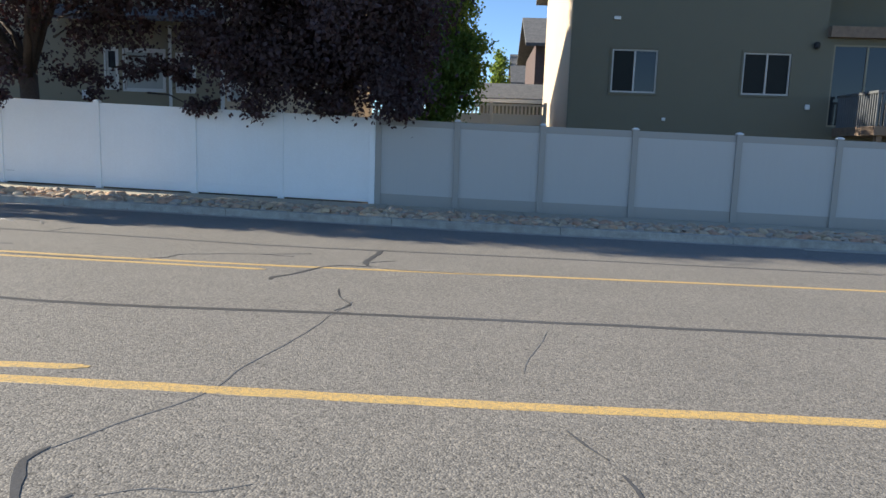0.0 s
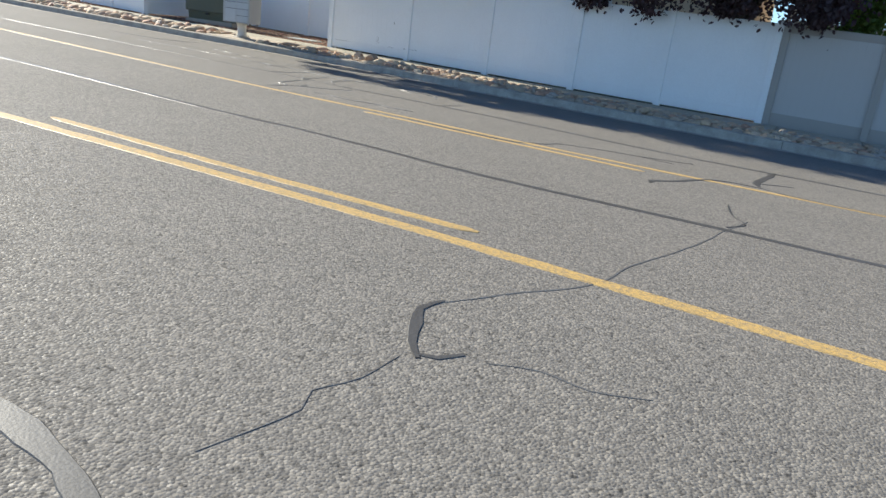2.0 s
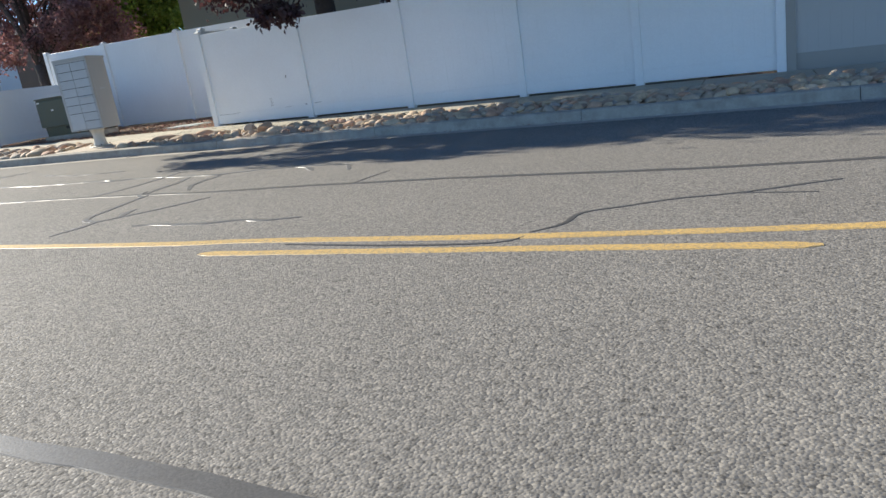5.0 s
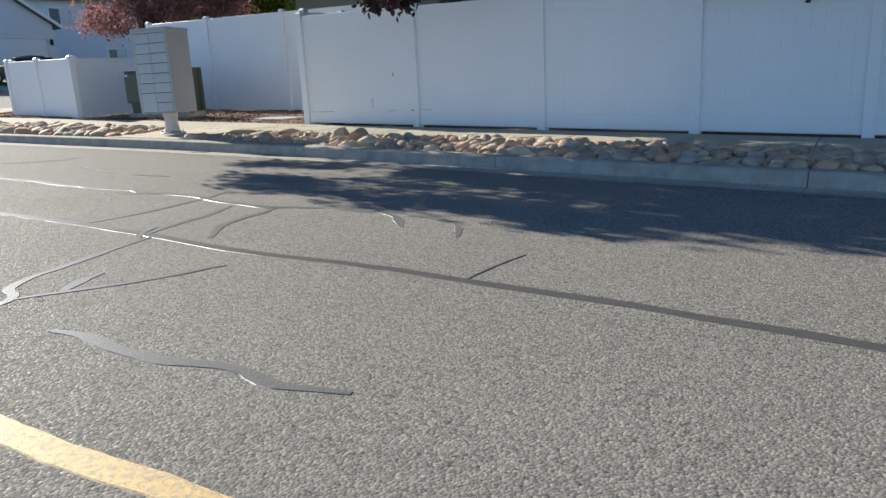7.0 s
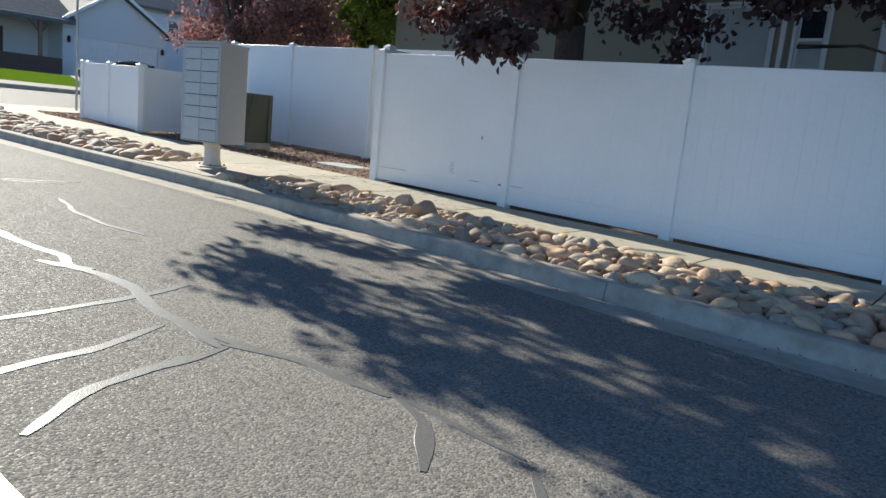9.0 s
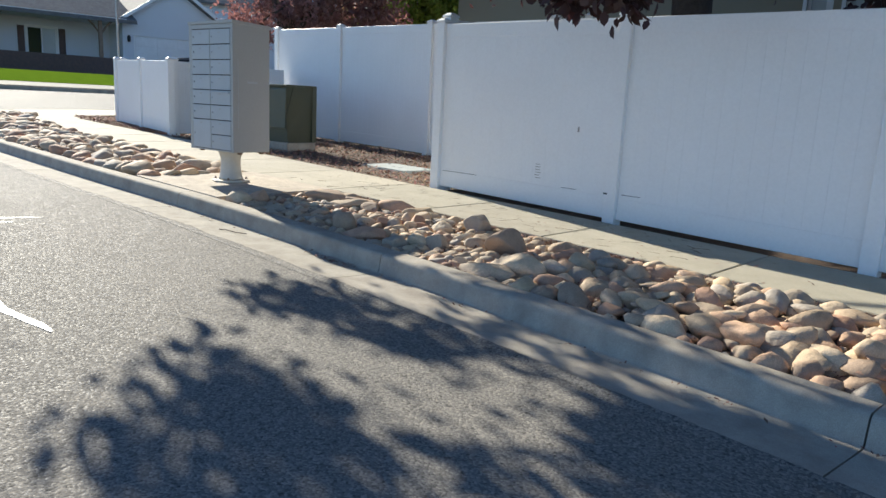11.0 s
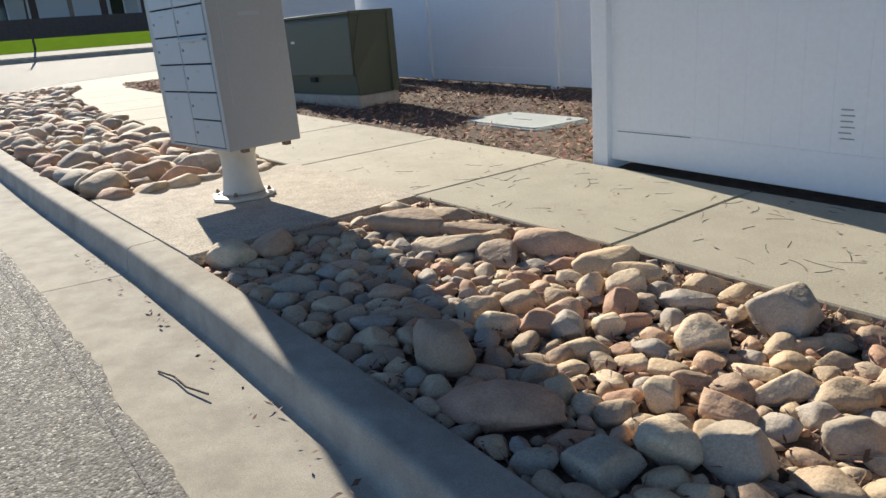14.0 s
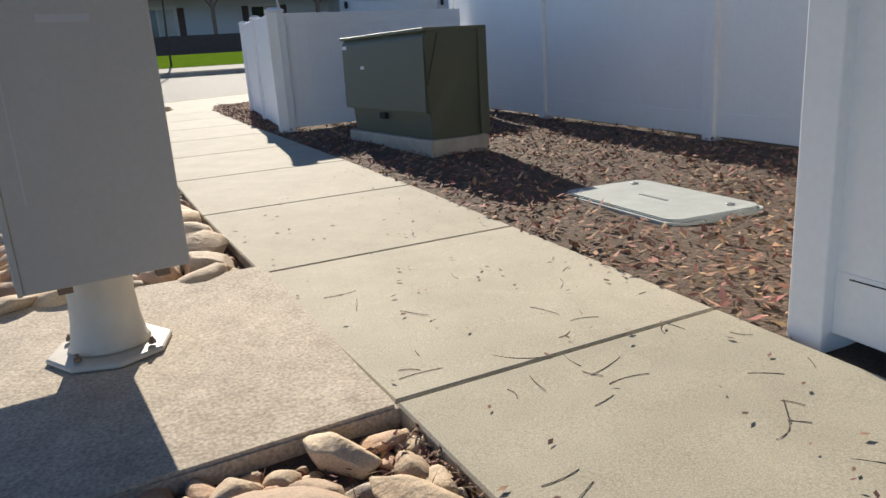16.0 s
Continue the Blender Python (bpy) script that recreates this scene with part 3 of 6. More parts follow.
seal([(-9.4, 10.12), (-9.25, 10.2), (-9.1, 10.32)], 0.13, 0.02)
seal([(-7.56, 9.14), (-7.7, 9.5), (-7.78, 9.82), (-7.94, 10.15)], 0.06, 0.02)
seal([(-7.55, 10.24), (-7.49, 10.05), (-7.45, 9.82), (-7.32, 9.52), (-7.1, 9.26)], 0.07, 0.02)
seal([(-6.72, 7.5), (-6.78, 7.9), (-6.98, 8.0), (-7.12, 8.22), (-7.25, 8.55), (-7.34, 8.8), (-7.46, 9.1)], 0.06, 0.02)
seal([(-6.78, 7.9), (-6.7, 8.12), (-6.58, 8.34), (-6.5, 8.6), (-6.42, 8.85)], 0.045, 0.02)
seal([(-6.72, 8.12), (-6.8, 8.25), (-6.86, 8.42)], 0.10, 0.02)
seal([(-6.2, 7.8), (-6.0, 7.83), (-5.75, 7.81), (-5.54, 7.83), (-5.28, 7.92), (-5.04, 7.92), (-4.8, 7.98)], 0.065, 0.02)
seal([(-11.86, 11.16), (-10.87, 11.0), (-10.07, 11.1)], 0.05, 0.03)
seal([(-14.4, 10.6), (-13.2, 11.0), (-12.9, 11.6)], 0.035, 0.03)
seal([(-6.75, 10.5), (-6.5, 10.4), (-6.25, 10.12)], 0.075, 0.02)
seal([(-6.02, 10.43), (-5.88, 10.26), (-5.76, 10.07)], 0.07, 0.02)
seal([(-7.6, 10.24), (-7.23, 10.42), (-6.75, 10.48)], 0.07, 0.02)
seal([(-5.18, 9.26), (-5.2, 9.55), (-5.17, 9.85)], 0.018, 0.02)
seal([(-13.2, 10.97), (-13.13, 11.4), (-13.07, 11.85)], 0.035, 0.02)
seal([(-7.85, 10.28), (-7.61, 10.29), (-7.2, 10.44)], 0.06, 0.02)
seal([(-6.69, 10.5), (-6.44, 10.5), (-6.1, 10.48)], 0.05, 0.02)
seal([(-7.4, 8.97), (-7.6, 9.13), (-7.7, 9.3)], 0.06, 0.02)


# ragged asphalt skirt where the road laps the gutter
_v, _f = [], []
for _k in range(900):
    _x = 6.0 - 26.0 * _k / 899
    _e = 0.425 + 0.022 * noise.noise((_x * 2.3, 0, 1)) + 0.016 * noise.noise((_x * 11, 0, 4)) + 0.008 * noise.noise((_x * 37, 0, 7))
    _v += [(_x, kerb_y(_x, _e), S(_x) - 0.1165), (_x, kerb_y(_x, _e + 0.012), S(_x) - 0.112), (_x, kerb_y(_x, 0.50), R(_x, kerb_y(_x, 0.50)) + 0.002)]
    if _k:
        _f += [(3 * _k - 3 + _j, 3 * _k - 2 + _j, 3 * _k + 1 + _j, 3 * _k + _j) for _j in (0, 1)]
tagged(raw("asphalt_edge", _v, _f, M_ASPHALT, smooth=True), "ragged asphalt edge lapping the gutter", "road", kind="structure")


# ---- vinyl fences ----
def fence(name, label, posts, y, height, material, board_mat=None, post_mat=None, lean=0.0, cap_h=0.05, board=0.152, base=S, last_post=True, group="", cap_mat=None, gap=0.025):
    """Privacy fence along x: square posts with flat caps, two rails and tongue-and-groove boards between each pair."""
    f = thing(name, label, "fence", (0, 0, 0), group=group)
    pm, bmat = post_mat or material, board_mat or material
    made = {}
    for i, x in enumerate(posts):
        if not last_post and i == len(posts) - 1:
            break
        z = base(x)
        if "post" not in made:
            p = part("post", box(-0.064, 0.064, -0.064, 0.064, -0.25, height + 0.012, 0.006), pm, f)
            c = bmesh.new()
            box(-0.072, 0.072, -0.072, 0.072, height + 0.014, height + 0.034, 0.004, c)
            for a, b, h0, h1 in ((0.066, 0.03, height + 0.035, height + cap_h + 0.012),):
                lo = [c.verts.new((sx * a, sy * a, h0)) for sx, sy in ((-1, -1), (1, -1), (1, 1), (-1, 1))]
                hi = [c.verts.new((sx * b, sy * b, h1)) for sx, sy in ((-1, -1), (1, -1), (1, 1), (-1, 1))]
                c.faces.new(hi)
                for k in range(4):
                    c.faces.new((lo[k], lo[(k + 1) % 4], hi[(k + 1) % 4], hi[k]))
            cp = part("cap", c, cap_mat or pm, p)
            made["post"], made["cap"] = p.data, cp.data
            p.matrix_basis = pose(x, y, z)
        else:
            p = shared("post", made["post"], f, pose(x, y, z))
            shared("cap", made["cap"], p, Matrix())
    for x0, x1 in zip(posts, posts[1:]):
        a, b = x0 + 0.06, x1 - 0.06
        za, zb = base(x0), base(x1)
        for nm, h0, h1, th in (("bottom_rail", gap, 0.235, 0.0205), ("top_rail", height - 0.15, height - 0.004, 0.0205)):
            bm = bmesh.new()
            vs = [bm.verts.new((xx, y + yy, zz + hh)) for xx, zz in ((a, za), (b, zb)) for yy in (-th, th) for hh in (h0, h1)]
            for q in ((0, 1, 3, 2), (4, 6, 7, 5), (0, 4, 5, 1), (2, 3, 7, 6), (0, 2, 6, 4), (1, 5, 7, 3)):
                bm.faces.new([vs[k] for k in q])
            bmesh.ops.recalc_face_normals(bm, faces=bm.faces[:])
            bmesh.ops.bevel(bm, geom=bm.edges[:], offset=0.005, segments=1, affect="EDGES")
            part(nm, bm, material, f)
        n = max(1, round((b - a) / board))
        w = (b - a) / n
        key = round(w, 4)
        for k in range(n):
            x = a + (k + 0.5) * w
            z = za + (zb - za) * (x - x0) / (x1 - x0)
            if key not in made:
                ob = part("board", box(-w / 2 + 0.0002, w / 2 - 0.0002, -0.0175, 0.0175, 0.22, height - 0.14, 0.0014), bmat, f)
                ob.matrix_basis = pose(x, y, z)
                made[key] = ob.data
            else:
                shared("board", made[key], f, pose(x, y, z))
    return f


FY = 16.077
white_fence = fence("vinyl_fence", "white vinyl privacy fence along the pavement", [-12.86, -10.4, -8.15, -5.97, -4.02, -1.98], FY, 1.88, M_VINYL, gap=0.025)
tan_fence = fence("vinyl_fence", "tan grey vinyl privacy fence with pale post caps", [-1.85, -0.13, 1.72, 3.70, 5.90, 8.0, 10.1, 12.2, 14.3, 16.4], FY + 0.02, 1.87, M_TAN, board_mat=M_TANP, cap_mat=M_WHITE, gap=-0.06)
back_fence = fence("vinyl_fence", "white vinyl privacy fence behind the mulch bed", [-21.4, -18.98, -16.25, -13.55, -12.9], 18.95, 2.28, M_VINYL)
return_fence = fence("vinyl_fence", "white vinyl fence closing the yard corner", [0.0, 1.0, 2.75], 0, 1.95, M_VINYL, base=lambda x: S(-12.86), last_post=False)
return_fence.matrix_basis = pose(-12.86, FY + 0.1, 0, 0, 0, 90)


def low_fence():
    f = fence("vinyl_fence", "low white vinyl fence round the corner yard", [-24.0, -22.2, -20.4], 0, 1.40, M_VINYL)
    f.matrix_basis = Matrix.Translation((-20.4, 16.03, 0)) @ pose(0, 0, 0, 0, 0, -4.5) @ Matrix.Translation((20.4, 0, 0))
    g = fence("vinyl_fence", "low white vinyl fence running back to the tall fence", [0.0, 2.7], 0, 1.40, M_VINYL, base=lambda x: S(-20.4), last_post=False)
    g.matrix_basis = pose(-20.41, 16.1, 0, 0, 0, 98)
    h = fence("vinyl_fence", "low white vinyl fence along the side street", [0.0, 2.4, 4.8, 7.2], 0, 1.40, M_VINYL, base=lambda x: S(-24.0))
    h.matrix_basis = pose(-24.02, 16.45, 0, 0, 0, 96)


low_fence()


# ---- cluster mailbox ----
def mailbox():
    t = thing("cluster_mailbox", "beige metal cluster mailbox with grey doors on a pedestal", "mailbox", (-13.99, 13.99, S(-13.99) + 0.004), 8.0)
    W, D, Z0, Z1 = 0.775, 0.457, 0.345, 1.66
    b = box(-W / 2, W / 2, -D / 2, D / 2, Z0, Z1, 0.008)
    body = part("cabinet", b, M_BOX, t)
    roof = bmesh.new()
    vs = [roof.verts.new(p) for p in ((-W / 2 - 0.012, -D / 2 - 0.02, Z1 - 0.004), (W / 2 + 0.012, -D / 2 - 0.02, Z1 - 0.004), (W / 2 + 0.012, D / 2 + 0.012, Z1 - 0.03), (-W / 2 - 0.012, D / 2 + 0.012, Z1 - 0.03), (-W / 2 - 0.012, -D / 2 - 0.02, Z1 + 0.028), (W / 2 + 0.012, -D / 2 - 0.02, Z1 + 0.028), (W / 2 + 0.012, D / 2 + 0.012, Z1 + 0.006), (-W / 2 - 0.012, D / 2 + 0.012, Z1 + 0.006))]
    for q in ((3, 2, 1, 0), (4, 5, 6, 7), (0, 1, 5, 4), (1, 2, 6, 5), (2, 3, 7, 6), (3, 0, 4, 7)):
        roof.faces.new([vs[k] for k in q])
    bmesh.ops.bevel(roof, geom=roof.edges[:], offset=0.005, segments=2, affect="EDGES")
    part("roof", roof, M_BOX, t)
    part("recess", box(-W / 2 + 0.012, W / 2 - 0.012, -D / 2 - 0.003, -D / 2 + 0.02, Z0 + 0.012, Z1 - 0.05), M_DARK, t)
    y0 = -D / 2 - 0.014
    for nm, x0, x1, z0, z1 in (("frame", -W / 2 - 0.004, -W / 2 + 0.05, Z0, Z1 - 0.01), ("frame", W / 2 - 0.035, W / 2 + 0.004, Z0, Z1 - 0.01), ("frame", -W / 2 + 0.05, W / 2 - 0.035, Z1 - 0.052, Z1 - 0.01), ("frame", -W / 2 + 0.05, W / 2 - 0.035, Z0, Z0 + 0.014)):
        part(nm, box(x0, x1, y0 + 0.003, -D / 2 + 0.004, z0, z1, 0.003), M_BOX, t)
    rows = 8
    hh = (Z1 - 0.055 - Z0 - 0.016) / rows
    cols = ((-W / 2 + 0.052, -0.008), (-0.002, W / 2 - 0.037))
    part("mullion", box(-0.008, -0.002, y0, -D / 2 + 0.004, Z0 + 0.014, Z1 - 0.052), M_BOX, t)
    lock = lathe([(0.0085, 0.0), (0.0085, 0.006), (0.006, 0.008)], 10)
    bmesh.ops.rotate(lock, verts=lock.verts[:], matrix=Matrix.Rotation(radians(90), 3, "X"))
    lock_ob = None
    for c, (x0, x1) in enumerate(cols):
        for r in range(rows):
            if c == 0 and r == 7:
                continue
            zt = Z1 - 0.055 - r * hh
            zb = zt - hh * (2 if c == 0 and r == 6 else 1)
            d = part("door", box(x0 + 0.003, x1 - 0.003, y0, -D / 2, zb + 0.0045, zt - 0.0045, 0.003), M_DOORS, t)
            lz = (zb + zt) / 2
            if lock_ob is None:
                lock_ob = part("lock", lock, M_STEEL, d)
                lock_ob.matrix_basis = pose(x0 + 0.035, y0, lz)
            else:
                shared("lock", lock_ob.data, d, pose(x0 + 0.035, y0, lz))
            # number plate and hinge leaf
            part("number_tag", box((x0 + x1) / 2 - 0.03, (x0 + x1) / 2 + 0.01, y0 - 0.0012, y0 + 0.001, zt - 0.045, zt - 0.033), M_BOX, d)
            if c == 1 and r == 4:
                part("slot_lip", box(x0 + 0.01, x1 - 0.01, y0 - 0.02, y0 + 0.002, zt - 0.032, zt - 0.018, 0.003), M_DOORS, d, "outgoing mail slot lip")
    # carrier handle recess on the end panel, seam and drain tabs
    part("end_seam", box(W / 2 - 0.0005, W / 2 + 0.0015, -D / 2 + 0.055, -D / 2 + 0.06, Z0 + 0.25, Z1 - 0.35), M_DOORS, t)
    part("maker_plate", box(W / 2 - 0.001, W / 2 + 0.002, -0.06, 0.07, Z0 + 0.72, Z0 + 0.74), M_DOORS, t, "embossed maker plate")
    for x, y in ((W / 2 - 0.05, -0.12), (W / 2 - 0.04, 0.15), (-W / 2 + 0.08, -0.15)):
        part("drain_tab", box(x - 0.02, x + 0.02, y - 0.02, y + 0.02, Z0 - 0.025, Z0 + 0.002, 0.003), M_WOOD, t)
    part("pedestal", lathe([(0.135, 0.03), (0.125, 0.045), (0.112, 0.12), (0.106, 0.2), (0.108, 0.26), (0.125, 0.31), (0.15, Z0 + 0.004)], 28), M_PED, t, smooth=True)
    part("base_plate", lathe([(0.20, 0.0), (0.205, 0.004), (0.205, 0.014), (0.198, 0.019), (0.13, 0.024)], 8), M_PED, t, "white octagonal base plate")
    for k in range(4):
        a = radians(45 + 90 * k)
        part("bolt", lathe([(0.014, 0.0), (0.014, 0.012), (0.008, 0.015), (0.008, 0.024)], 6, at=(0.165 * math.cos(a), 0.165 * math.sin(a), 0.028)), M_WOOD, t, "rusty anchor bolt")


mailbox()


# ---- transformer and vault lid ----
def transformer():
    t = thing("utility_transformer", "dark green pad-mounted electrical transformer cabinet on concrete", "transformer", (-18.11, 16.82, S(-18.11) - 0.015), 5.3)
    part("concrete_base", box(-0.93, 0.93, -0.29, 0.31, -0.1, 0.13, 0.015), M_KERB, t)
    w = 0.91
    side = [(-0.23, 0.13), (-0.25, 0.36), (-0.31, 0.37), (-0.30, 1.00), (-0.27, 1.06), (0.30, 1.06), (0.29, 0.13)]
    bm = bmesh.new()
    a = [bm.verts.new((-w * (0.94 if z < 0.365 else 1.0), y, z)) for y, z in side]
    b = [bm.verts.new((w * (0.96 if z < 0.365 else 1.0), y, z)) for y, z in side]
    n = len(side)
    bm.faces.new(a)
    bm.faces.new(b[::-1])
    for k in range(n):
        bm.faces.new((a[k], b[k], b[(k + 1) % n], a[(k + 1) % n]))
    bmesh.ops.recalc_face_normals(bm, faces=bm.faces[:])
    bmesh.ops.bevel(bm, geom=bm.edges[:], offset=0.008, segments=2, affect="EDGES")
    part("cabinet", bm, M_GREEN, t)
    part("lid", box(-0.925, 0.925, -0.31, 0.33, 1.055, 1.085, 0.008), M_GREEN, t)
    part("back_flange", box(0.88, 0.925, 0.24, 0.33, 0.14, 1.06, 0.006), M_GREEN, t)
    part("seam", tube([(0.915, -0.29, 0.60), (0.915, -0.16, 1.04)], [0.004, 0.004], 5), M_DARK, t)
    part("warning_label", box(-0.88, -0.78, -0.306, -0.296, 0.965, 1.0), M_WHITE, t, "small white label")
    part("logo_plate", box(-0.44, -0.36, -0.309, -0.299, 0.76, 0.79), M_WHITE, t, "small pale maker mark")
    part("latch", box(-0.12, 0.0, -0.29, -0.24, 0.28, 0.34, 0.006), M_DARK, t)


transformer()


def vault():
    t = thing("utility_vault_lid", "pale grey green utility vault lid set in the mulch", "vault lid", (-14.66, 16.95, S(-14.66) - 0.01), -2.0)
    r, pts = 0.09, []
    for cx, cy, a0 in ((0.46, 0.24, 0), (-0.46, 0.24, 90), (-0.46, -0.24, 180), (0.46, -0.24, 270)):
        for k in range(5):
            a = radians(a0 + 22.5 * k)
            pts.append((cx + r * math.cos(a), cy + r * math.sin(a)))
    bm = prism(pts, -0.08, 0.012)
    part("rim", bm, M_LID, t)
    bm = prism([(x * 0.965, y * 0.945) for x, y in pts], 0.008, 0.026)
    bmesh.ops.bevel(bm, geom=[e for e in bm.edges if all(v.co.z > 0.022 for v in e.verts)], offset=0.006, segments=2, affect="EDGES")
    part("cover", bm, M_LID, t)
    for x in (-0.42, 0.42):
        part("bolt", lathe([(0.025, 0.0), (0.025, 0.008), (0.018, 0.011)], 8, at=(x, 0.17, 0.025)), M_STEEL, t)
    part("lettering_bar", box(-0.13, 0.12, -0.02, 0.0, 0.025, 0.0285), M_STEEL, t)


vault()


# ---- street sign ----
def street_sign():
    t = thing("street_sign", "two green street name blades on a galvanised pole", "street sign", (-28.4, 17.9, S(-28.4)))
    part("pole", tube([(0, 0, -0.3), (0.01, 0, 1.8), (0.02, 0.0, 3.6)], [0.035, 0.035, 0.035], 10), M_POLE, t)
    b = part("name_blade", box(-0.45, 0.45, -0.008, 0.008, 3.56, 3.78, 0.003), M_SIGN, t)
    b.matrix_basis = pose(0.02, 0, 0.0, 0, 0, 20)
    for k, (x0, x1) in enumerate(((-0.36, -0.02), (0.04, 0.18), (0.23, 0.36))):
        part("lettering_bar", box(x0, x1, -0.0115, -0.007, 3.62, 3.72), M_WHITE, b)
    c = part("name_blade", box(-0.42, 0.42, -0.008, 0.008, 3.32, 3.54, 0.003), M_SIGN, t)
    c.matrix_basis = pose(0.02, 0, 0.0, 0, 0, 52)
    for k, (x0, x1) in enumerate(((-0.34, 0.1), (0.15, 0.34))):
        part("lettering_bar", box(x0, x1, -0.0115, -0.007, 3.38, 3.48), M_WHITE, c)


street_sign()


# ---- marks on the fence panels ----
def fence_marks():
    t = thing("scuff_mark", "dark scratches and scuffs on the white fence", "scuff", kind="stuff")
    yf = FY - 0.0215
    rng = random.Random(2)
    z = S(-11.5)
    for k in range(6):
        part("scratch", box(-11.36 + rng.uniform(0, 0.01), -11.30 + rng.uniform(0, 0.02), yf - 0.001, yf + 0.001, z + 0.30 + 0.028 * k, z + 0.306 + 0.028 * k), M_TAN, t)
    for x0, x1, h in ((-12.75, -12.2, 0.238), (-11.0, -10.82, 0.236), (-10.3, -10.1, 0.245)):
        part("scratch", box(x0, x1, yf - 0.0008, yf + 0.001, z + h, z + h + 0.004), M_DARK, t)
    part("scratch", box(-10.47, -10.43, FY - 0.068, FY - 0.062, S(-10.4) + 0.26, S(-10.4) + 0.275), M_DARK, t)
    part("scratch", box(-10.86, -10.84, yf - 0.0008, yf + 0.004, z + 0.80, z + 0.85), M_TAN, t)


fence_marks()


# ---- trees ----
def tree(name, label, at, height, trunk_r, crowns, leaf, leaf_size, seed, clumps, per, fork=2.0, lean=(0, 0), leaf2=None):
    """Trunk with forking limbs, and a crown of single leaves in loose clumps round the twigs."""
    rng = np.random.default_rng(seed)
    rnd = random.Random(seed)
    t = thing(name, label, "tree", at)
    bm = bmesh.new()
    top = Vector((lean[0], lean[1], fork))
    tube([(0, 0, -0.2), (0.02, 0.01, 0.3), (lean[0] * 0.5 + 0.04, lean[1] * 0.5, fork * 0.55), tuple(top)], [trunk_r * 1.35, trunk_r * 1.05, trunk_r * 0.95, trunk_r * 0.9], 12, bm)
    part("trunk", bm, M_BARK, t, smooth=True)
    # clump centres fill the crown's ellipsoids, thicker towards the outside
    cent, spread = [], []
    vol = [(c[3] * c[4] * c[5]) ** 0.75 for c in crowns]
    for c, v in zip(crowns, vol):
        n = max(6 if c[2] > 3.3 else 3, int(clumps * v / sum(vol)))
        for _ in range(n):
            d = rng.normal(size=3)
            d /= np.linalg.norm(d)
            r = rng.uniform(0.2, 1.0) ** 0.55
            r *= 1.0 + 0.28 * noise.noise((d[0] * 2.2 + seed, d[1] * 2.2, d[2] * 2.2))
            p = np.array([c[0] + d[0] * r * c[3], c[1] + d[1] * r * c[4], c[2] + d[2] * r * c[5]])
            cent.append(p)
            spread.append(rng.uniform(0.14, 0.34) * min(1.0, 0.42 + 0.6 * min(c[3:])))
    cent = np.array(cent)
    # limbs to the crown, then thin branches to the clumps
    for k in range(9):
        e = Vector(cent[rnd.randrange(len(cent))])
        m = top.lerp(e, 0.5) + Vector((rnd.uniform(-.3, .3), rnd.uniform(-.3, .3), rnd.uniform(0.1, 0.6)))
        part("limb", tube([tuple(top - Vector((0, 0, 0.1))), tuple(top.lerp(m, 0.5) + Vector((0, 0, 0.15))), tuple(m), tuple(e)], [trunk_r * 0.55, trunk_r * 0.42, trunk_r * 0.26, trunk_r * 0.07], 7), M_BARK, t, smooth=True)
    thin = bmesh.new()
    for k in range(0, len(cent), max(1, len(cent) // 150)):
        e = Vector(cent[k])
        b = top.lerp(e, 0.62) + Vector((rnd.uniform(-.4, .4), rnd.uniform(-.4, .4), rnd.uniform(0, .4)))
        tube([tuple(b), tuple(b.lerp(e, 0.5) + Vector((0, 0, 0.1))), tuple(e)], [0.03, 0.02, 0.008], 4, thin)
    tagged(part("branchwork", thin, M_BARK, t, smooth=True), kind="stuff")
    n = len(cent) * per
    sd = np.array(spread)[:, None].repeat(per, 0)
    pos = cent.repeat(per, 0) + rng.normal(size=(n, 3)) * sd * np.array([1, 1, 0.75])
    # sprays: leaves line up along a drooping twig
    ax = rng.normal(size=(n, 3))
    ax[:, 2] -= 0.7
    ax /= np.linalg.norm(ax, axis=1)[:, None]
    side = np.cross(ax, rng.normal(size=(n, 3)))
    side /= np.linalg.norm(side, axis=1)[:, None]
    up = np.cross(ax, side)
    L = leaf_size * rng.uniform(0.7, 1.3, size=(n, 1))
    Wd = L * 0.30
    v = np.empty((n, 6, 3))
    v[:, 0] = pos
    v[:, 1] = pos + ax * L * 0.35 + side * Wd + up * L * 0.08
    v[:, 2] = pos + ax * L * 0.7 + side * Wd * 0.8 + up * L * 0.08
    v[:, 3] = pos + ax * L
    v[:, 4] = pos + ax * L * 0.7 - side * Wd * 0.8 + up * L * 0.08
    v[:, 5] = pos + ax * L * 0.35 - side * Wd + up * L * 0.08
    me = bpy.data.meshes.new("crown")
    me.vertices.add(n * 6)
    me.vertices.foreach_set("co", v.reshape(-1))
    me.loops.add(n * 8)
    idx = (np.arange(n)[:, None] * 6 + np.array([[0, 1, 2, 3, 0, 3, 4, 5]])).reshape(-1)
    me.loops.foreach_set("vertex_index", idx.astype(np.int32))
    me.polygons.add(n * 2)
    me.polygons.foreach_set("loop_start", (np.arange(n * 2) * 4).astype(np.int32))
    me.update()
    me.validate()
    me.materials.append(leaf)
    cr = new("crown", me)
    cr.parent = t
    return t


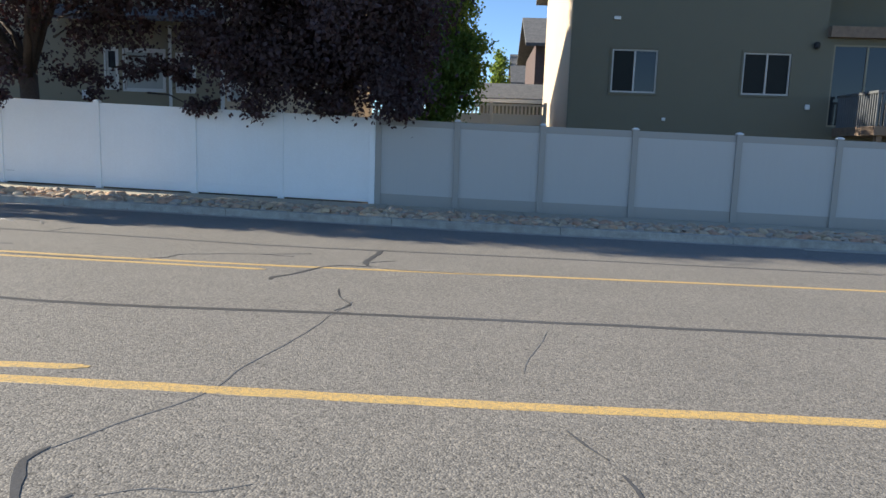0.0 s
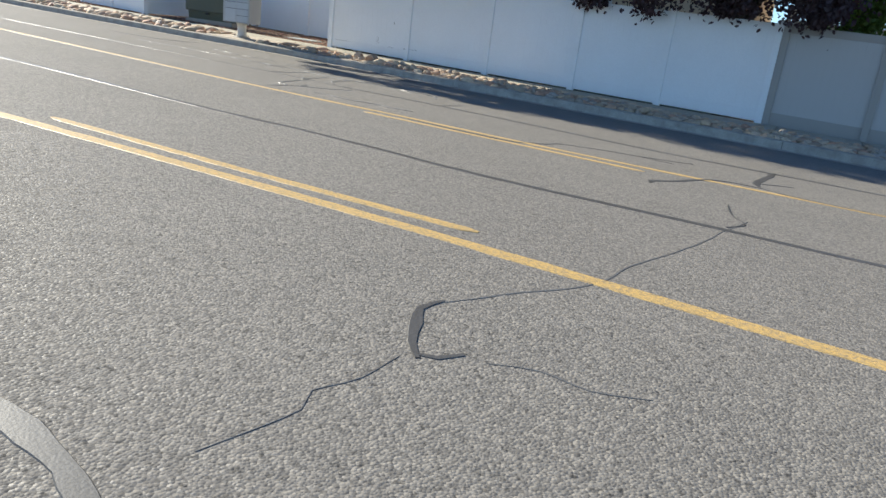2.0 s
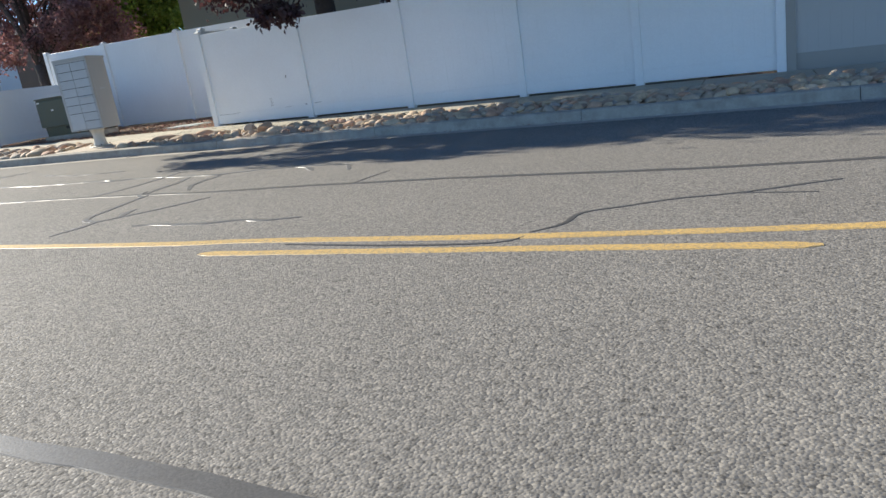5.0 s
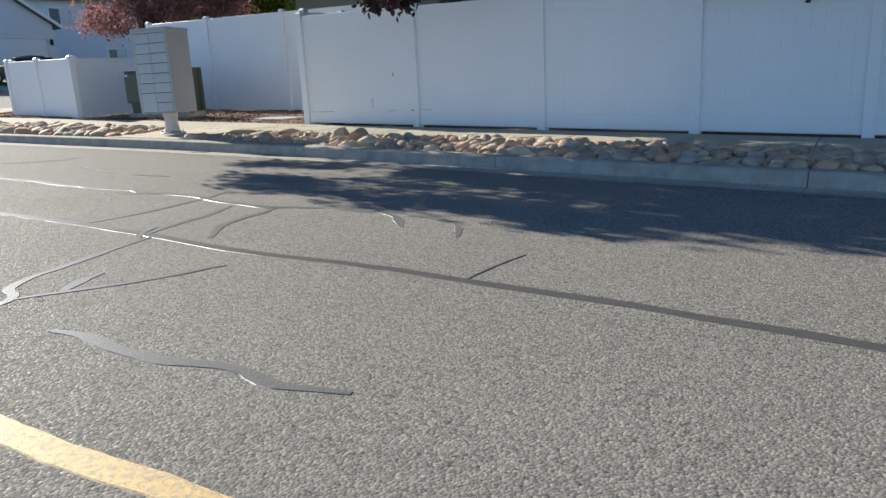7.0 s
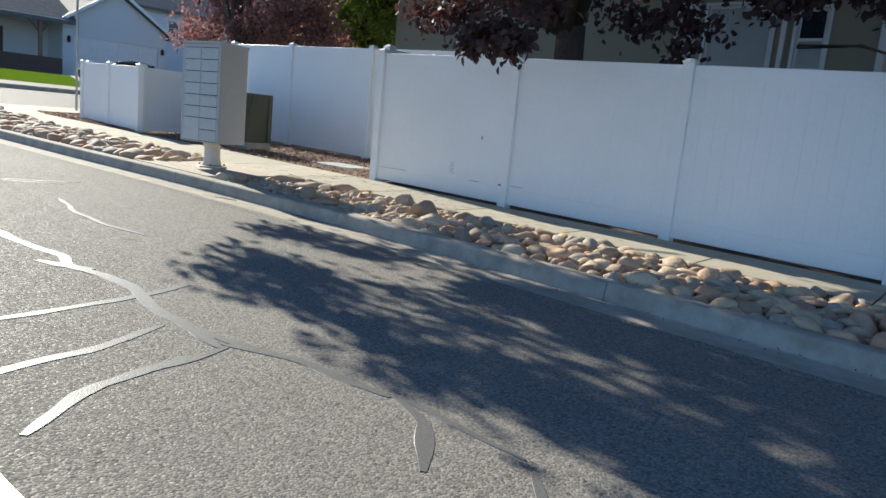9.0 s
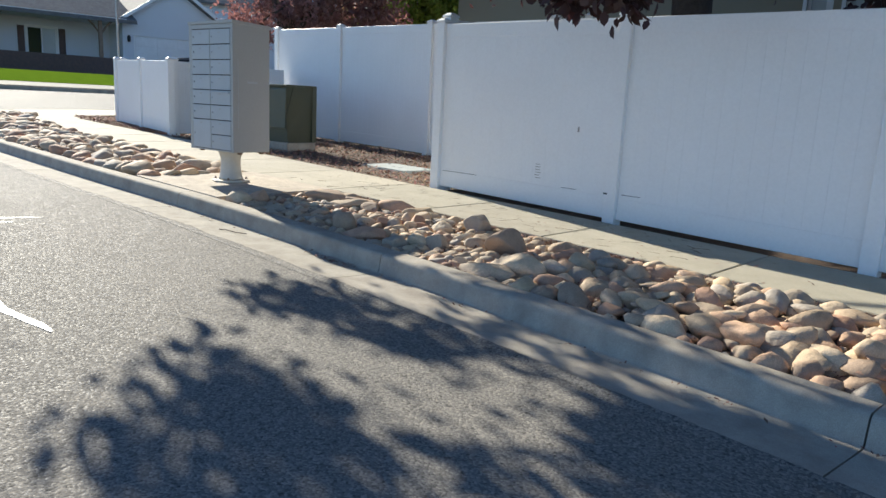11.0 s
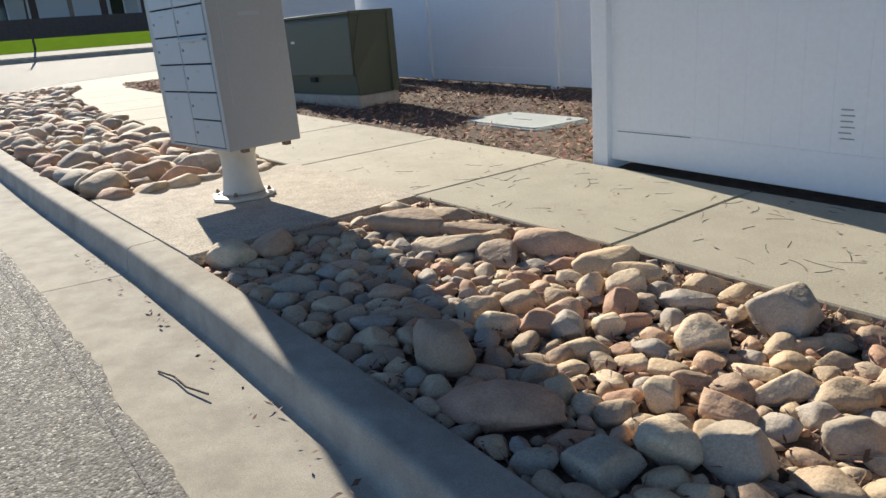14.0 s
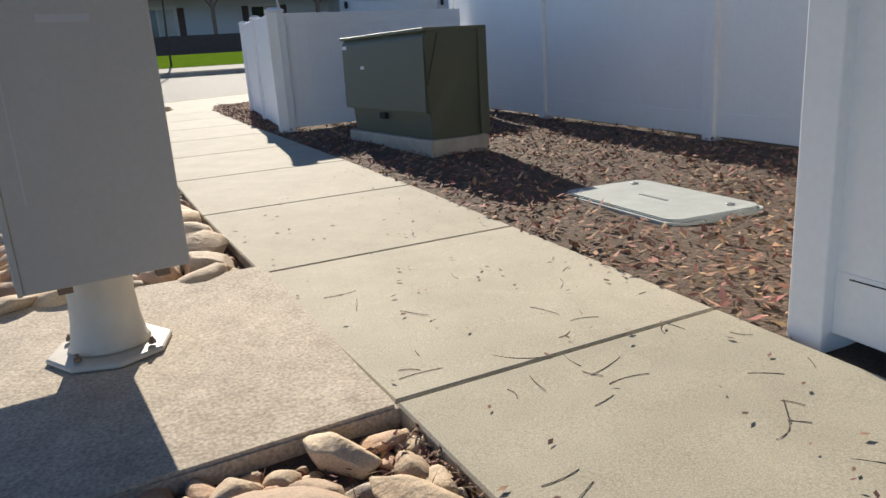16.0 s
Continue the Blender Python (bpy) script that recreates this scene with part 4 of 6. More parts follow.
PLUM_TOP = [(-0.4, -1.9, 6.0, 4.4, 3.0, 2.3), (-2.6, -3.2, 4.7, 2.2, 2.0, 1.1), (3.0, -2.2, 5.6, 2.8, 2.7, 2.0), (-0.2, -3.7, 4.6, 3.4, 1.35, 0.9), (2.6, -3.6, 4.8, 2.4, 1.4, 0.9), (0.2, -1.0, 8.1, 3.0, 2.8, 1.4), (-2.4, 0.6, 4.6, 2.0, 1.8, 1.3), (-1.2, 0.9, 3.2, 1.1, 0.8, 0.6), (-3.6, -3.9, 4.3, 2.0, 1.5, 0.75), (-2.2, -4.6, 4.3, 1.4, 0.6, 0.4)]
PLUM_SIDE = [(-4.5, -4.8, 3.7, 1.1, 0.7, 0.35), (-5.2, -4.8, 3.7, 0.5, 0.4, 0.2), (-5.6, -2.6, 3.7, 0.7, 0.7, 0.25), (-3.4, -2.2, 4.8, 1.8, 1.6, 0.9), (2.5, -1.0, 3.5, 1.2, 0.9, 0.5), (1.6, -1.6, 4.2, 1.6, 0.9, 0.7), (3.6, -1.5, 4.3, 1.3, 0.9, 0.6), (-6.1, -3.7, 3.75, 0.8, 0.4, 0.2), (-5.0, -3.5, 3.85, 0.9, 0.5, 0.3), (-4.5, -3.1, 3.9, 0.8, 0.4, 0.3)]
PLUM_LOW = [(0.75, -2.85, 1.93, 0.42, 0.26, 0.13), (1.1, -2.95, 1.86, 0.28, 0.2, 0.08), (0.9, -2.5, 2.6, 0.4, 0.35, 0.35), (4.8, -1.5, 1.8, 0.35, 0.2, 0.12), (-3.0, -5.3, 3.65, 1.0, 0.45, 0.3), (-2.2, -5.5, 3.65, 0.8, 0.35, 0.25), (-2.3, -0.5, 2.95, 0.6, 0.4, 0.4), (-1.4, -0.5, 2.6, 0.5, 0.4, 0.3), (-0.5, -0.7, 2.95, 0.7, 0.4, 0.4), (1.3, -0.5, 2.75, 0.5, 0.35, 0.4), (2.05, -0.7, 2.45, 0.35, 0.3, 0.4), (2.9, -1.0, 2.7, 0.6, 0.35, 0.25), (3.7, -1.0, 2.7, 0.5, 0.3, 0.2), (4.4, -1.0, 2.5, 0.35, 0.3, 0.25)]
tree("plum_tree", "large purple-leaved plum tree leaning over the white fence", (-10.6, 17.5, S(-10.6)), 9, 0.23,
     PLUM_TOP + PLUM_SIDE + PLUM_LOW, M_PURPLE, 0.105, 3, 860, 105, fork=2.5)
tree("plum_tree", "dense dark purple plum tree hanging over the fence", (-2.9, 17.5, S(-2.9)), 8, 0.2,
     [(0.0, -1.4, 5.0, 2.6, 3.3, 2.4), (-1.3, -2.1, 3.0, 1.0, 0.8, 0.8), (1.3, -2.0, 2.5, 0.8, 0.6, 0.7), (-2.2, -1.8, 3.1, 0.9, 0.7, 0.8), (-1.7, -1.65, 2.15, 0.6, 0.25, 0.25), (0.1, -1.65, 2.25, 0.8, 0.25, 0.25), (1.5, -1.8, 2.05, 0.6, 0.3, 0.3), (0.0, -1.0, 3.2, 2.2, 1.2, 1.1), (0, -0.8, 7.2, 2.2, 2.4, 1.4), (-0.6, -3.1, 5.2, 3.2, 1.5, 1.0)], M_PURPLE, 0.10, 5, 900, 130, fork=1.7)
tree("plum_tree", "red-purple plum tree behind the low corner fence", (-24.8, 21.2, S(-24.8)), 8, 0.22,
     [(0.4, 1.3, 6.0, 4.0, 2.2, 2.5), (2.6, 0.2, 4.4, 2.0, 0.9, 0.9), (-2.4, 0.8, 4.8, 1.8, 1.3, 1.2), (0.2, 0.2, 8.6, 2.8, 2.4, 1.5), (3.2, -0.8, 3.4, 0.7, 0.35, 0.35), (5.0, 0.4, 6.8, 2.2, 2.0, 1.8), (4.2, 0.2, 5.6, 1.6, 1.4, 0.7), (6.8, 2.0, 6.9, 2.0, 1.6, 1.5), (2.4, 0.6, 3.0, 1.6, 0.6, 0.7), (0.0, 0.6, 2.9, 1.8, 0.6, 0.8), (-2.6, 0.4, 3.1, 1.4, 0.7, 0.9), (-0.5, 2.4, 3.2, 2.8, 1.2, 1.0), (1.6, -0.3, 3.2, 1.2, 0.4, 0.5), (0.0, -0.2, 3.1, 1.2, 0.4, 0.5)], M_RED, 0.115, 8, 800, 85, fork=2.2)
tree("green_tree", "tall dark green leafy tree behind the fences", (-1.3, 25.5, S(-1.3)), 10, 0.25,
     [(0.0, 0.0, 5.8, 1.5, 1.6, 4.2), (0.5, -0.3, 4.0, 1.3, 1.3, 1.8)], M_GLEAF, 0.13, 11, 260, 120, fork=2.0)
tree("green_tree", "sunlit green tree in the yard behind the fence", (-28.2, 29.5, S(-28.2)), 7, 0.2,
     [(0.6, 0.0, 5.4, 2.6, 2.4, 2.4), (-0.4, -0.8, 3.4, 3.6, 1.4, 1.2)], M_LIME, 0.15, 13, 420, 110, fork=1.8)
tree("poplar_tree", "slim bright green tree beyond the far roofs", (2.2, 78.0, 1.9), 9, 0.3,
     [(0.0, 0.0, 5.6, 1.2, 1.2, 3.6)], M_LIME, 0.32, 17, 60, 90, fork=2.0)


# ---- houses ----
def wall_with_openings(x0, x1, z0, z1, holes, th, material, parent, name="wall"):
    """A wall in the x-z plane, its face at y = 0 and its thickness behind, cut by rectangular openings."""
    xs = sorted({x0, x1, *[h[0] for h in holes], *[h[1] for h in holes]})
    zs = sorted({z0, z1, *[h[2] for h in holes], *[h[3] for h in holes]})
    bm = bmesh.new()
    for i in range(len(xs) - 1):
        for j in range(len(zs) - 1):
            cx, cz = (xs[i] + xs[i + 1]) / 2, (zs[j] + zs[j + 1]) / 2
            if any(h[0] < cx < h[1] and h[2] < cz < h[3] for h in holes):
                continue
            box(xs[i], xs[i + 1], 0, th, zs[j], zs[j + 1], 0, bm)
    bmesh.ops.remove_doubles(bm, verts=bm.verts[:], dist=1e-4)
    return part(name, bm, material, parent)


def window(parent, x0, x1, z0, z1, frame_mat, pane_mats, trim=0.0, bars="v", trim_mat=None):
    """Framed window let into a wall whose face is at y = 0."""
    fr = bmesh.new()
    w = 0.055
    for a, b, c, d in ((x0, x1, z0, z0 + w), (x0, x1, z1 - w, z1), (x0, x0 + w, z0 + w, z1 - w), (x1 - w, x1, z0 + w, z1 - w)):
        box(a, b, 0.02, 0.09, c, d, 0.004, fr)
    mx, mz = (x0 + x1) / 2, (z0 + z1) / 2
    if bars == "v":
        box(mx - 0.03, mx + 0.03, 0.015, 0.085, z0 + w, z1 - w, 0.003, fr)
    if bars == "h":
        box(x0 + w, x1 - w, 0.015, 0.085, mz - 0.03, mz + 0.03, 0.003, fr)
    win = part("window", fr, frame_mat, parent)
    if bars == "v":
        panes = ((x0 + w, mx - 0.03, z0 + w, z1 - w), (mx + 0.03, x1 - w, z0 + w, z1 - w))
    elif bars == "h":
        panes = ((x0 + w, x1 - w, z0 + w, mz - 0.03), (x0 + w, x1 - w, mz + 0.03, z1 - w))
    else:
        panes = ((x0 + w, x1 - w, z0 + w, z1 - w),)
    for k, p in enumerate(panes):
        part("pane", box(p[0], p[1], 0.05, 0.06, p[2], p[3]), pane_mats[k % len(pane_mats)], win)
    if trim:
        tr = bmesh.new()
        for a, b, c, d in ((x0 - trim, x1 + trim, z0 - trim, z0), (x0 - trim, x1 + trim, z1, z1 + trim), (x0 - trim, x0, z0, z1), (x1, x1 + trim, z0, z1)):
            box(a, b, -0.025, 0.03, c, d, 0.005, tr)
        part("trim", tr, trim_mat or frame_mat, win)
    return win


def gable_roof(x0, x1, y0, y1, z, rise, over, axis, material, parent, th=0.18):
    """Two sloping slabs over a plan; axis is the ridge's direction."""
    for sgn in (-1, 1):
        bm = bmesh.new()
        if axis == "x":
            ym = (y0 + y1) / 2
            ye = y0 - over if sgn < 0 else y1 + over
            drop = rise * (abs(ye - ym) / ((y1 - y0) / 2))
            pts = [(x0 - over, ym, z + rise), (x1 + over, ym, z + rise), (x1 + over, ye, z + rise - drop), (x0 - over, ye, z + rise - drop)]
        else:
            xm = (x0 + x1) / 2
            xe = x0 - over if sgn < 0 else x1 + over
            drop = rise * (abs(xe - xm) / ((x1 - x0) / 2))
            pts = [(xm, y0 - over, z + rise), (xm, y1 + over, z + rise), (xe, y1 + over, z + rise - drop), (xe, y0 - over, z + rise - drop)]
        lo = [bm.verts.new(p) for p in pts]
        hi = [bm.verts.new((p[0], p[1], p[2] + th)) for p in pts]
        bm.faces.new(hi)
        bm.faces.new(lo[::-1])
        for k in range(4):
            bm.faces.new((lo[k], lo[(k + 1) % 4], hi[(k + 1) % 4], hi[k]))
        bmesh.ops.recalc_face_normals(bm, faces=bm.faces[:])
        part("roof", bm, material, parent)


def gable_wall(y0, y1, z, rise, x, th, material, parent):
    bm = bmesh.new()
    pts = [(y0, z), (y1, z), ((y0 + y1) / 2, z + rise)]
    a = [bm.verts.new((x, y, zz)) for y, zz in pts]
    b = [bm.verts.new((x + th, y, zz)) for y, zz in pts]
    bm.faces.new(a)
    bm.faces.new(b[::-1])
    for k in range(3):
        bm.faces.new((a[k], a[(k + 1) % 3], b[(k + 1) % 3], b[k]))
    bmesh.ops.recalc_face_normals(bm, faces=bm.faces[:])
    part("gable", bm, material, parent)


def olive_house():
    Y = 25.0
    t = thing("house", "two-storey olive stucco house with cream end wall", "house", (0, Y, 0))
    wins = [(4.64, 6.14, 3.21, 4.62), (8.93, 10.47, 3.26, 4.62)]
    door = [(11.8, 14.0, 2.3, 4.95)]
    wall_with_openings(3.27, 11.55, -0.5, 8.2, wins, 0.2, M_OLIVE, t)
    for w, panes in zip(wins, ((M_SCREEN, M_GLASS), (M_SCREEN, M_SCREEN))):
        window(t, *w, M_TANP, panes, 0.07, "v", M_OLIVE)
    w2 = wall_with_openings(11.55, 22.0, -0.5, 5.15, door, 0.2, M_OLIVE, t)
    window(t, *door[0], M_KHAKI, (M_GLASS,), 0.0, "v")
    # recessed upper floor over the deck
    part("fascia", box(11.55, 22.0, -0.25, 0.2, 5.15, 5.5, 0.01), M_WOOD, t)
    part("upper_wall", box(11.55, 22.0, 1.4, 1.6, 5.5, 8.2), M_OLIVE, t)
    part("upper_floor", box(11.55, 22.0, 0.2, 1.4, 5.35, 5.5), M_OLIVE, t)
    # side and back
    part("end_wall", box(3.25, 3.45, 0.2, 10.0, -0.5, 8.2), M_CREAM, t)
    part("back_wall", box(3.45, 22.0, 9.8, 10.0, -0.5, 8.2), M_OLIVE, t)
    gable_roof(3.25, 22.0, 0, 10, 8.2, 2.6, 0.5, "x", M_ROOF, t)
    # wall fittings
    part("vent", box(4.62, 4.84, -0.05, 0.0, 5.55, 5.66, 0.01), M_WHITE, t)
    lamp = part("porch_light", lathe([(0.05, 0), (0.09, 0.04), (0.1, 0.16), (0.05, 0.22)], 10, at=(11.2, -0.1, 4.78)), M_DARK, t)
    part("bracket", box(11.17, 11.23, -0.08, 0.0, 4.86, 4.92), M_DARK, lamp)
    part("outlet_cover", box(11.05, 11.2, -0.04, 0, 2.83, 3.0, 0.01), M_WHITE, t)
    part("spigot_cover", box(6.4, 6.52, -0.05, 0, 2.32, 2.42, 0.01), M_WHITE, t)
    # deck
    deck = thing("deck", "small wooden deck with dark slatted railing", "deck", (0, Y, 0))
    part("platform", box(12.0, 15.6, -2.6, -0.02, 1.98, 2.26, 0.02), M_WOOD, deck)
    for x in (12.25, 15.4):
        part("post", box(x - 0.08, x + 0.08, -2.45, -2.29, -0.4, 1.99), M_WOOD, deck)
    part("top_rail", box(12.0, 15.6, -2.6, -2.5, 3.22, 3.3, 0.01), M_RAIL, deck)
    part("top_rail", box(12.0, 12.1, -2.5, -0.1, 3.22, 3.3, 0.01), M_RAIL, deck)
    bal = None
    for k in range(28):
        m = pose(12.05 + 0.13 * k, -2.55, 0) if k < 28 else None
        if bal is None:
            bal = part("baluster", box(-0.025, 0.025, -0.025, 0.025, 2.26, 3.23), M_RAIL, deck)
            bal.matrix_basis = m
        else:
            shared("baluster", bal.data, deck, m)
    for k in range(18):
        shared("baluster", bal.data, deck, pose(12.05, -2.42 + 0.13 * k, 0))


olive_house()


def khaki_house():
    Y = 23.0
    t = thing("house", "khaki two-storey house behind the white fence", "house", (0, Y, 0))
    wins = [(-10.95, -9.68, 2.66, 3.88), (-9.24, -8.72, 2.66, 3.78), (-11.55, -11.2, 2.7, 3.9), (-9.5, -8.65, 5.05, 6.5)]
    wall_with_openings(-19.8, -7.8, -0.3, 6.9, wins, 0.2, M_KHAKI, t)
    for k, w in enumerate(wins):
        window(t, *w, M_WHITE, (M_BLIND, M_GLASS) if k else (M_BLIND,), 0.06, "n" if k == 0 else "h", M_WHITE)
    part("end_wall", box(-4.6, -4.4, 0.2, 9.0, -0.3, 6.9), M_CREAM, t)
    bay = wall_with_openings(-7.8, -4.4, -0.3, 6.9, [(-7.6, -7.1, 2.45, 3.45)], 0.2, M_CREAM, t)
    window(t, -7.6, -7.1, 2.45, 3.45, M_WHITE, (M_BLIND, M_GLASS), 0.06, "h", M_WHITE)
    part("end_wall", box(-19.8, -19.6, 0.2, 9.0, -0.3, 6.9), M_KHAKI, t)
    part("back_wall", box(-19.6, -4.6, 8.8, 9.0, -0.3, 6.9), M_KHAKI, t)
    gable_roof(-19.8, -4.4, 0, 9, 6.9, 2.2, 0.45, "x", M_ROOF, t)
    bm = bmesh.new()
    vs = [bm.verts.new(p) for p in ((-13.2, -0.9, 4.65), (-7.6, -0.9, 4.65), (-7.6, -0.01, 5.1), (-13.2, -0.01, 5.1), (-13.2, -0.9, 4.8), (-7.6, -0.9, 4.8), (-7.6, -0.01, 5.22), (-13.2, -0.01, 5.22))]
    for q in ((3, 2, 1, 0), (4, 5, 6, 7), (0, 1, 5, 4), (1, 2, 6, 5), (2, 3, 7, 6), (3, 0, 4, 7)):
        bm.faces.new([vs[k] for k in q])
    part("eave", bm, M_ROOF, t)
    part("downspout", box(-9.5, -9.42, -0.08, -0.005, -0.1, 4.65, 0.01), M_WHITE, t)
    part("corner_board", box(-7.86, -7.74, -0.03, 0.0, -0.2, 6.9), M_WHITE, t)
    part("meter_box", box(-12.3, -12.0, -0.14, 0.0, 2.3, 2.6, 0.02), M_GREYW, t)


khaki_house()


def beige_yard_fence():
    f = thing("lattice_fence", "beige vinyl fence with open picket top", "fence", (0, 29.5, 0.08))
    posts = [-3.49, -1.36, 0.77, 2.9]
    for k, x in enumerate(posts):
        part("post", box(x - 0.07, x + 0.07, -0.07, 0.07, -0.2, 2.98, 0.01), M_BEIGE, f)
    bal = None
    for x0, x1 in zip(posts, posts[1:]):
        for nm, z0, z1 in (("panel", 0.1, 2.42), ("mid_rail", 2.42, 2.5), ("top_rail", 2.82, 2.9)):
            part(nm, box(x0 + 0.07, x1 - 0.07, -0.03 if nm != "panel" else -0.015, 0.03 if nm != "panel" else 0.015, z0, z1), M_BEIGE, f)
        n = int((x1 - x0) / 0.16)
        for k in range(n):
            m = pose(x0 + 0.16 + k * (x1 - x0 - 0.16) / n, 0, 0)
            if bal is None:
                bal = part("picket", box(-0.035, 0.035, -0.012, 0.012, 2.5, 2.82), M_BEIGE, f)
                bal.matrix_basis = m
            else:
                shared("picket", bal.data, f, m)


beige_yard_fence()


def far_buildings():
    g = thing("garage", "low grey-roofed outbuilding beyond the yard fence", "building", (0.3, 38.0, 0.8))
    part("wall", box(0, 4.6, 0, 5, -1.0, 2.9), M_OLIVE, g)
    gable_roof(0, 4.6, 0, 5, 2.9, 0.85, 0.35, "x", M_ROOF, g)
    part("fascia", box(-0.3, 4.9, -0.42, -0.36, 2.72, 2.9), M_WHITE, g)
    h = thing("house", "distant beige house with steep grey roof", "house", (3.7, 74, 1.5))
    part("wall", box(0, 6, 0, 9, -1.8, 6.4), M_CREAM, h)
    gable_roof(0, 6, 0, 9, 6.4, 3.0, 0.5, "x", M_ROOF, h)
    part("chimney", box(1.4, 1.55, 3.0, 3.15, 8.0, 9.9), M_STEEL, h)
    hw = part("window", box(1.4, 2.6, -0.06, 0.0, 4.2, 5.6, 0.02), M_WHITE, h)
    part("pane", box(1.5, 2.5, -0.08, -0.05, 4.3, 5.5), M_GLASS, hw)
    n = thing("house", "dark brown house end behind the olive house", "house", (3.1, 42, 1.1))
    part("wall", box(0.2, 8, 0, 9, -1.4, 6.0), M_BRICK, n)
    gable_roof(0, 8, 0, 9, 6.0, 2.0, 0.4, "x", M_ROOF, n)
    # far hills on the horizon, distance haze painted in as a bluish colour
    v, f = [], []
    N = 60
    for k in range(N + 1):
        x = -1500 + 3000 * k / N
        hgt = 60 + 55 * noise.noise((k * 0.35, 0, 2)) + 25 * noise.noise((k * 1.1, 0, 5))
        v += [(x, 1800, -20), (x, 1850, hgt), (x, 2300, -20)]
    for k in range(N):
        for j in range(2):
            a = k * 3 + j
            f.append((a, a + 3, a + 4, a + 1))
    tagged(raw("backdrop_hills", v, f, M_HILL, smooth=True), "hills on the far horizon, coloured with blue-green distance haze", "hills", kind="structure")


far_buildings()


# ---- houses over the side street ----
def brown_house():
    t = thing("house", "brown stucco house end beyond the corner yard", "house", (-44.0, 36.0, S(-44)))
    wall_with_openings(-3.2, 3.2, 0, 4.6, [(-1.0, 0.6, 1.2, 2.5)], 0.2, M_BROWN, t)
    window(t, -1.0, 0.6, 1.2, 2.5, M_WHITE, [M_GLASS])
    for x in (-3.2, 3.0):
        part("side_wall", box(x, x + 0.2, 0.2, 7.8, 0, 4.6), M_BROWN, t)
    part("back_wall", box(-3.2, 3.2, 7.8, 8.0, 0, 4.6), M_BROWN, t)
    gable_roof(-3.2, 3.2, 0, 8, 4.6, 1.4, 0.4, "x", M_ROOF, t)


brown_house()


def ranch_house():
    zg = S(-46)
    # local x runs along the facade (world +y), local -y faces the street (world +x)
    t = thing("house", "grey ranch house with gabled double garage and porch", "house", (-53.5, 8.8, zg), 90)
    t.scale = (1.2, 1.2, 1.2)
    # garage block, local x 15.2..20.6, front face y=0
    gw = wall_with_openings(15.2, 20.8, -0.3, 2.95, [(15.75, 20.35, 0.0, 2.2)], 0.2, M_GREYW, t, "garage_wall")
    gd = part("garage_door", box(15.75, 20.35, 0.06, 0.12, 0.0, 2.2), M_WHITE, t, "white panelled double garage door")
    for k in range(4):
        for j in range(4):
            part("panel", box(15.85 + j * 1.13, 16.85 + j * 1.13, 0.045, 0.065, 0.07 + k * 0.54, 0.51 + k * 0.54, 0.008), M_WHITE, gd)
    bm = bmesh.new()
    a = [bm.verts.new(p) for p in ((15.2, 0, 2.95), (20.8, 0, 2.95), (18.0, 0, 4.75))]
    b = [bm.verts.new((v.co.x, 0.2, v.co.z)) for v in a]
    bm.faces.new(a)
    bm.faces.new(b[::-1])
    for k in range(3):
        bm.faces.new((a[k], a[(k + 1) % 3], b[(k + 1) % 3], b[k]))
    bmesh.ops.recalc_face_normals(bm, faces=bm.faces[:])
    part("gable", bm, M_GREYW, t)
    part("garage_side", box(15.2, 15.4, 0.2, 8, -0.3, 2.95), M_GREYW, t)
    part("garage_side", box(20.6, 20.8, 0.2, 8, -0.3, 2.95), M_GREYW, t)
    gable_roof(15.2, 20.8, 0, 8, 2.95, 1.8, 0.35, "y", M_ROOF, t)
    bt = bmesh.new()
    for sgn in (-1, 1):
        p0, p1 = (18.0, 4.82), (18.0 + sgn * 3.16, 2.74)
        vs = [bt.verts.new((x, y, z + dz)) for x, z in (p0, p1) for y in (-0.40, -0.36) for dz in (-0.02, 0.17)]
        for q in ((0, 1, 3, 2), (4, 6, 7, 5), (0, 4, 5, 1), (2, 3, 7, 6), (0, 2, 6, 4), (1, 5, 7, 3)):
            bt.faces.new([vs[k] for k in q])
    bmesh.ops.recalc_face_normals(bt, faces=bt.faces[:])
    part("barge_board", bt, M_WHITE, t)
    for x in (15.48, 20.58):
        part("carriage_lamp", lathe([(0.05, 0), (0.09, 0.05), (0.09, 0.26), (0.03, 0.34)], 8, at=(x, -0.1, 1.85)), M_DARK, t)
    # main block behind, long roof parallel to the street
    wins = [(1.2, 2.8, 0.95, 2.3), (6.2, 7.8, 0.95, 2.3), (11.3, 12.65, 0.95, 2.3), (-3.6, -2.0, 0.95, 2.3)]
    w = wall_with_openings(-6.0, 15.2, -0.3, 2.75, wins, 0.2, M_GREYW, t)
    w.matrix_basis = pose(0, 2.0, 0)
    for q in wins:
        win = window(t, *q, M_WHITE, (M_GLASS, M_BLIND), 0.08, "v", M_WHITE)
        win.matrix_basis = pose(0, 2.0, 0)
        for sx in (q[0] - 0.42, q[1] + 0.1):
            part("shutter", box(sx, sx + 0.3, 1.95, 1.995, q[2], q[3]), M_BRICK, t)
    part("brick_wainscot", box(-6.0, 15.2, 1.90, 1.998, -0.3, 0.8), M_BRICK, t)
    part("garden_wall", box(4.6, 15.0, -0.55, -0.3, -0.3, 0.95, 0.02), M_BRICK, t)
    part("porch_roof", box(-6.3, 15.2, -0.55, 2.2, 2.72, 2.86), M_WHITE, t)
    part("gutter", box(-6.3, 15.2, -0.68, -0.56, 2.74, 2.9), M_WHITE, t)
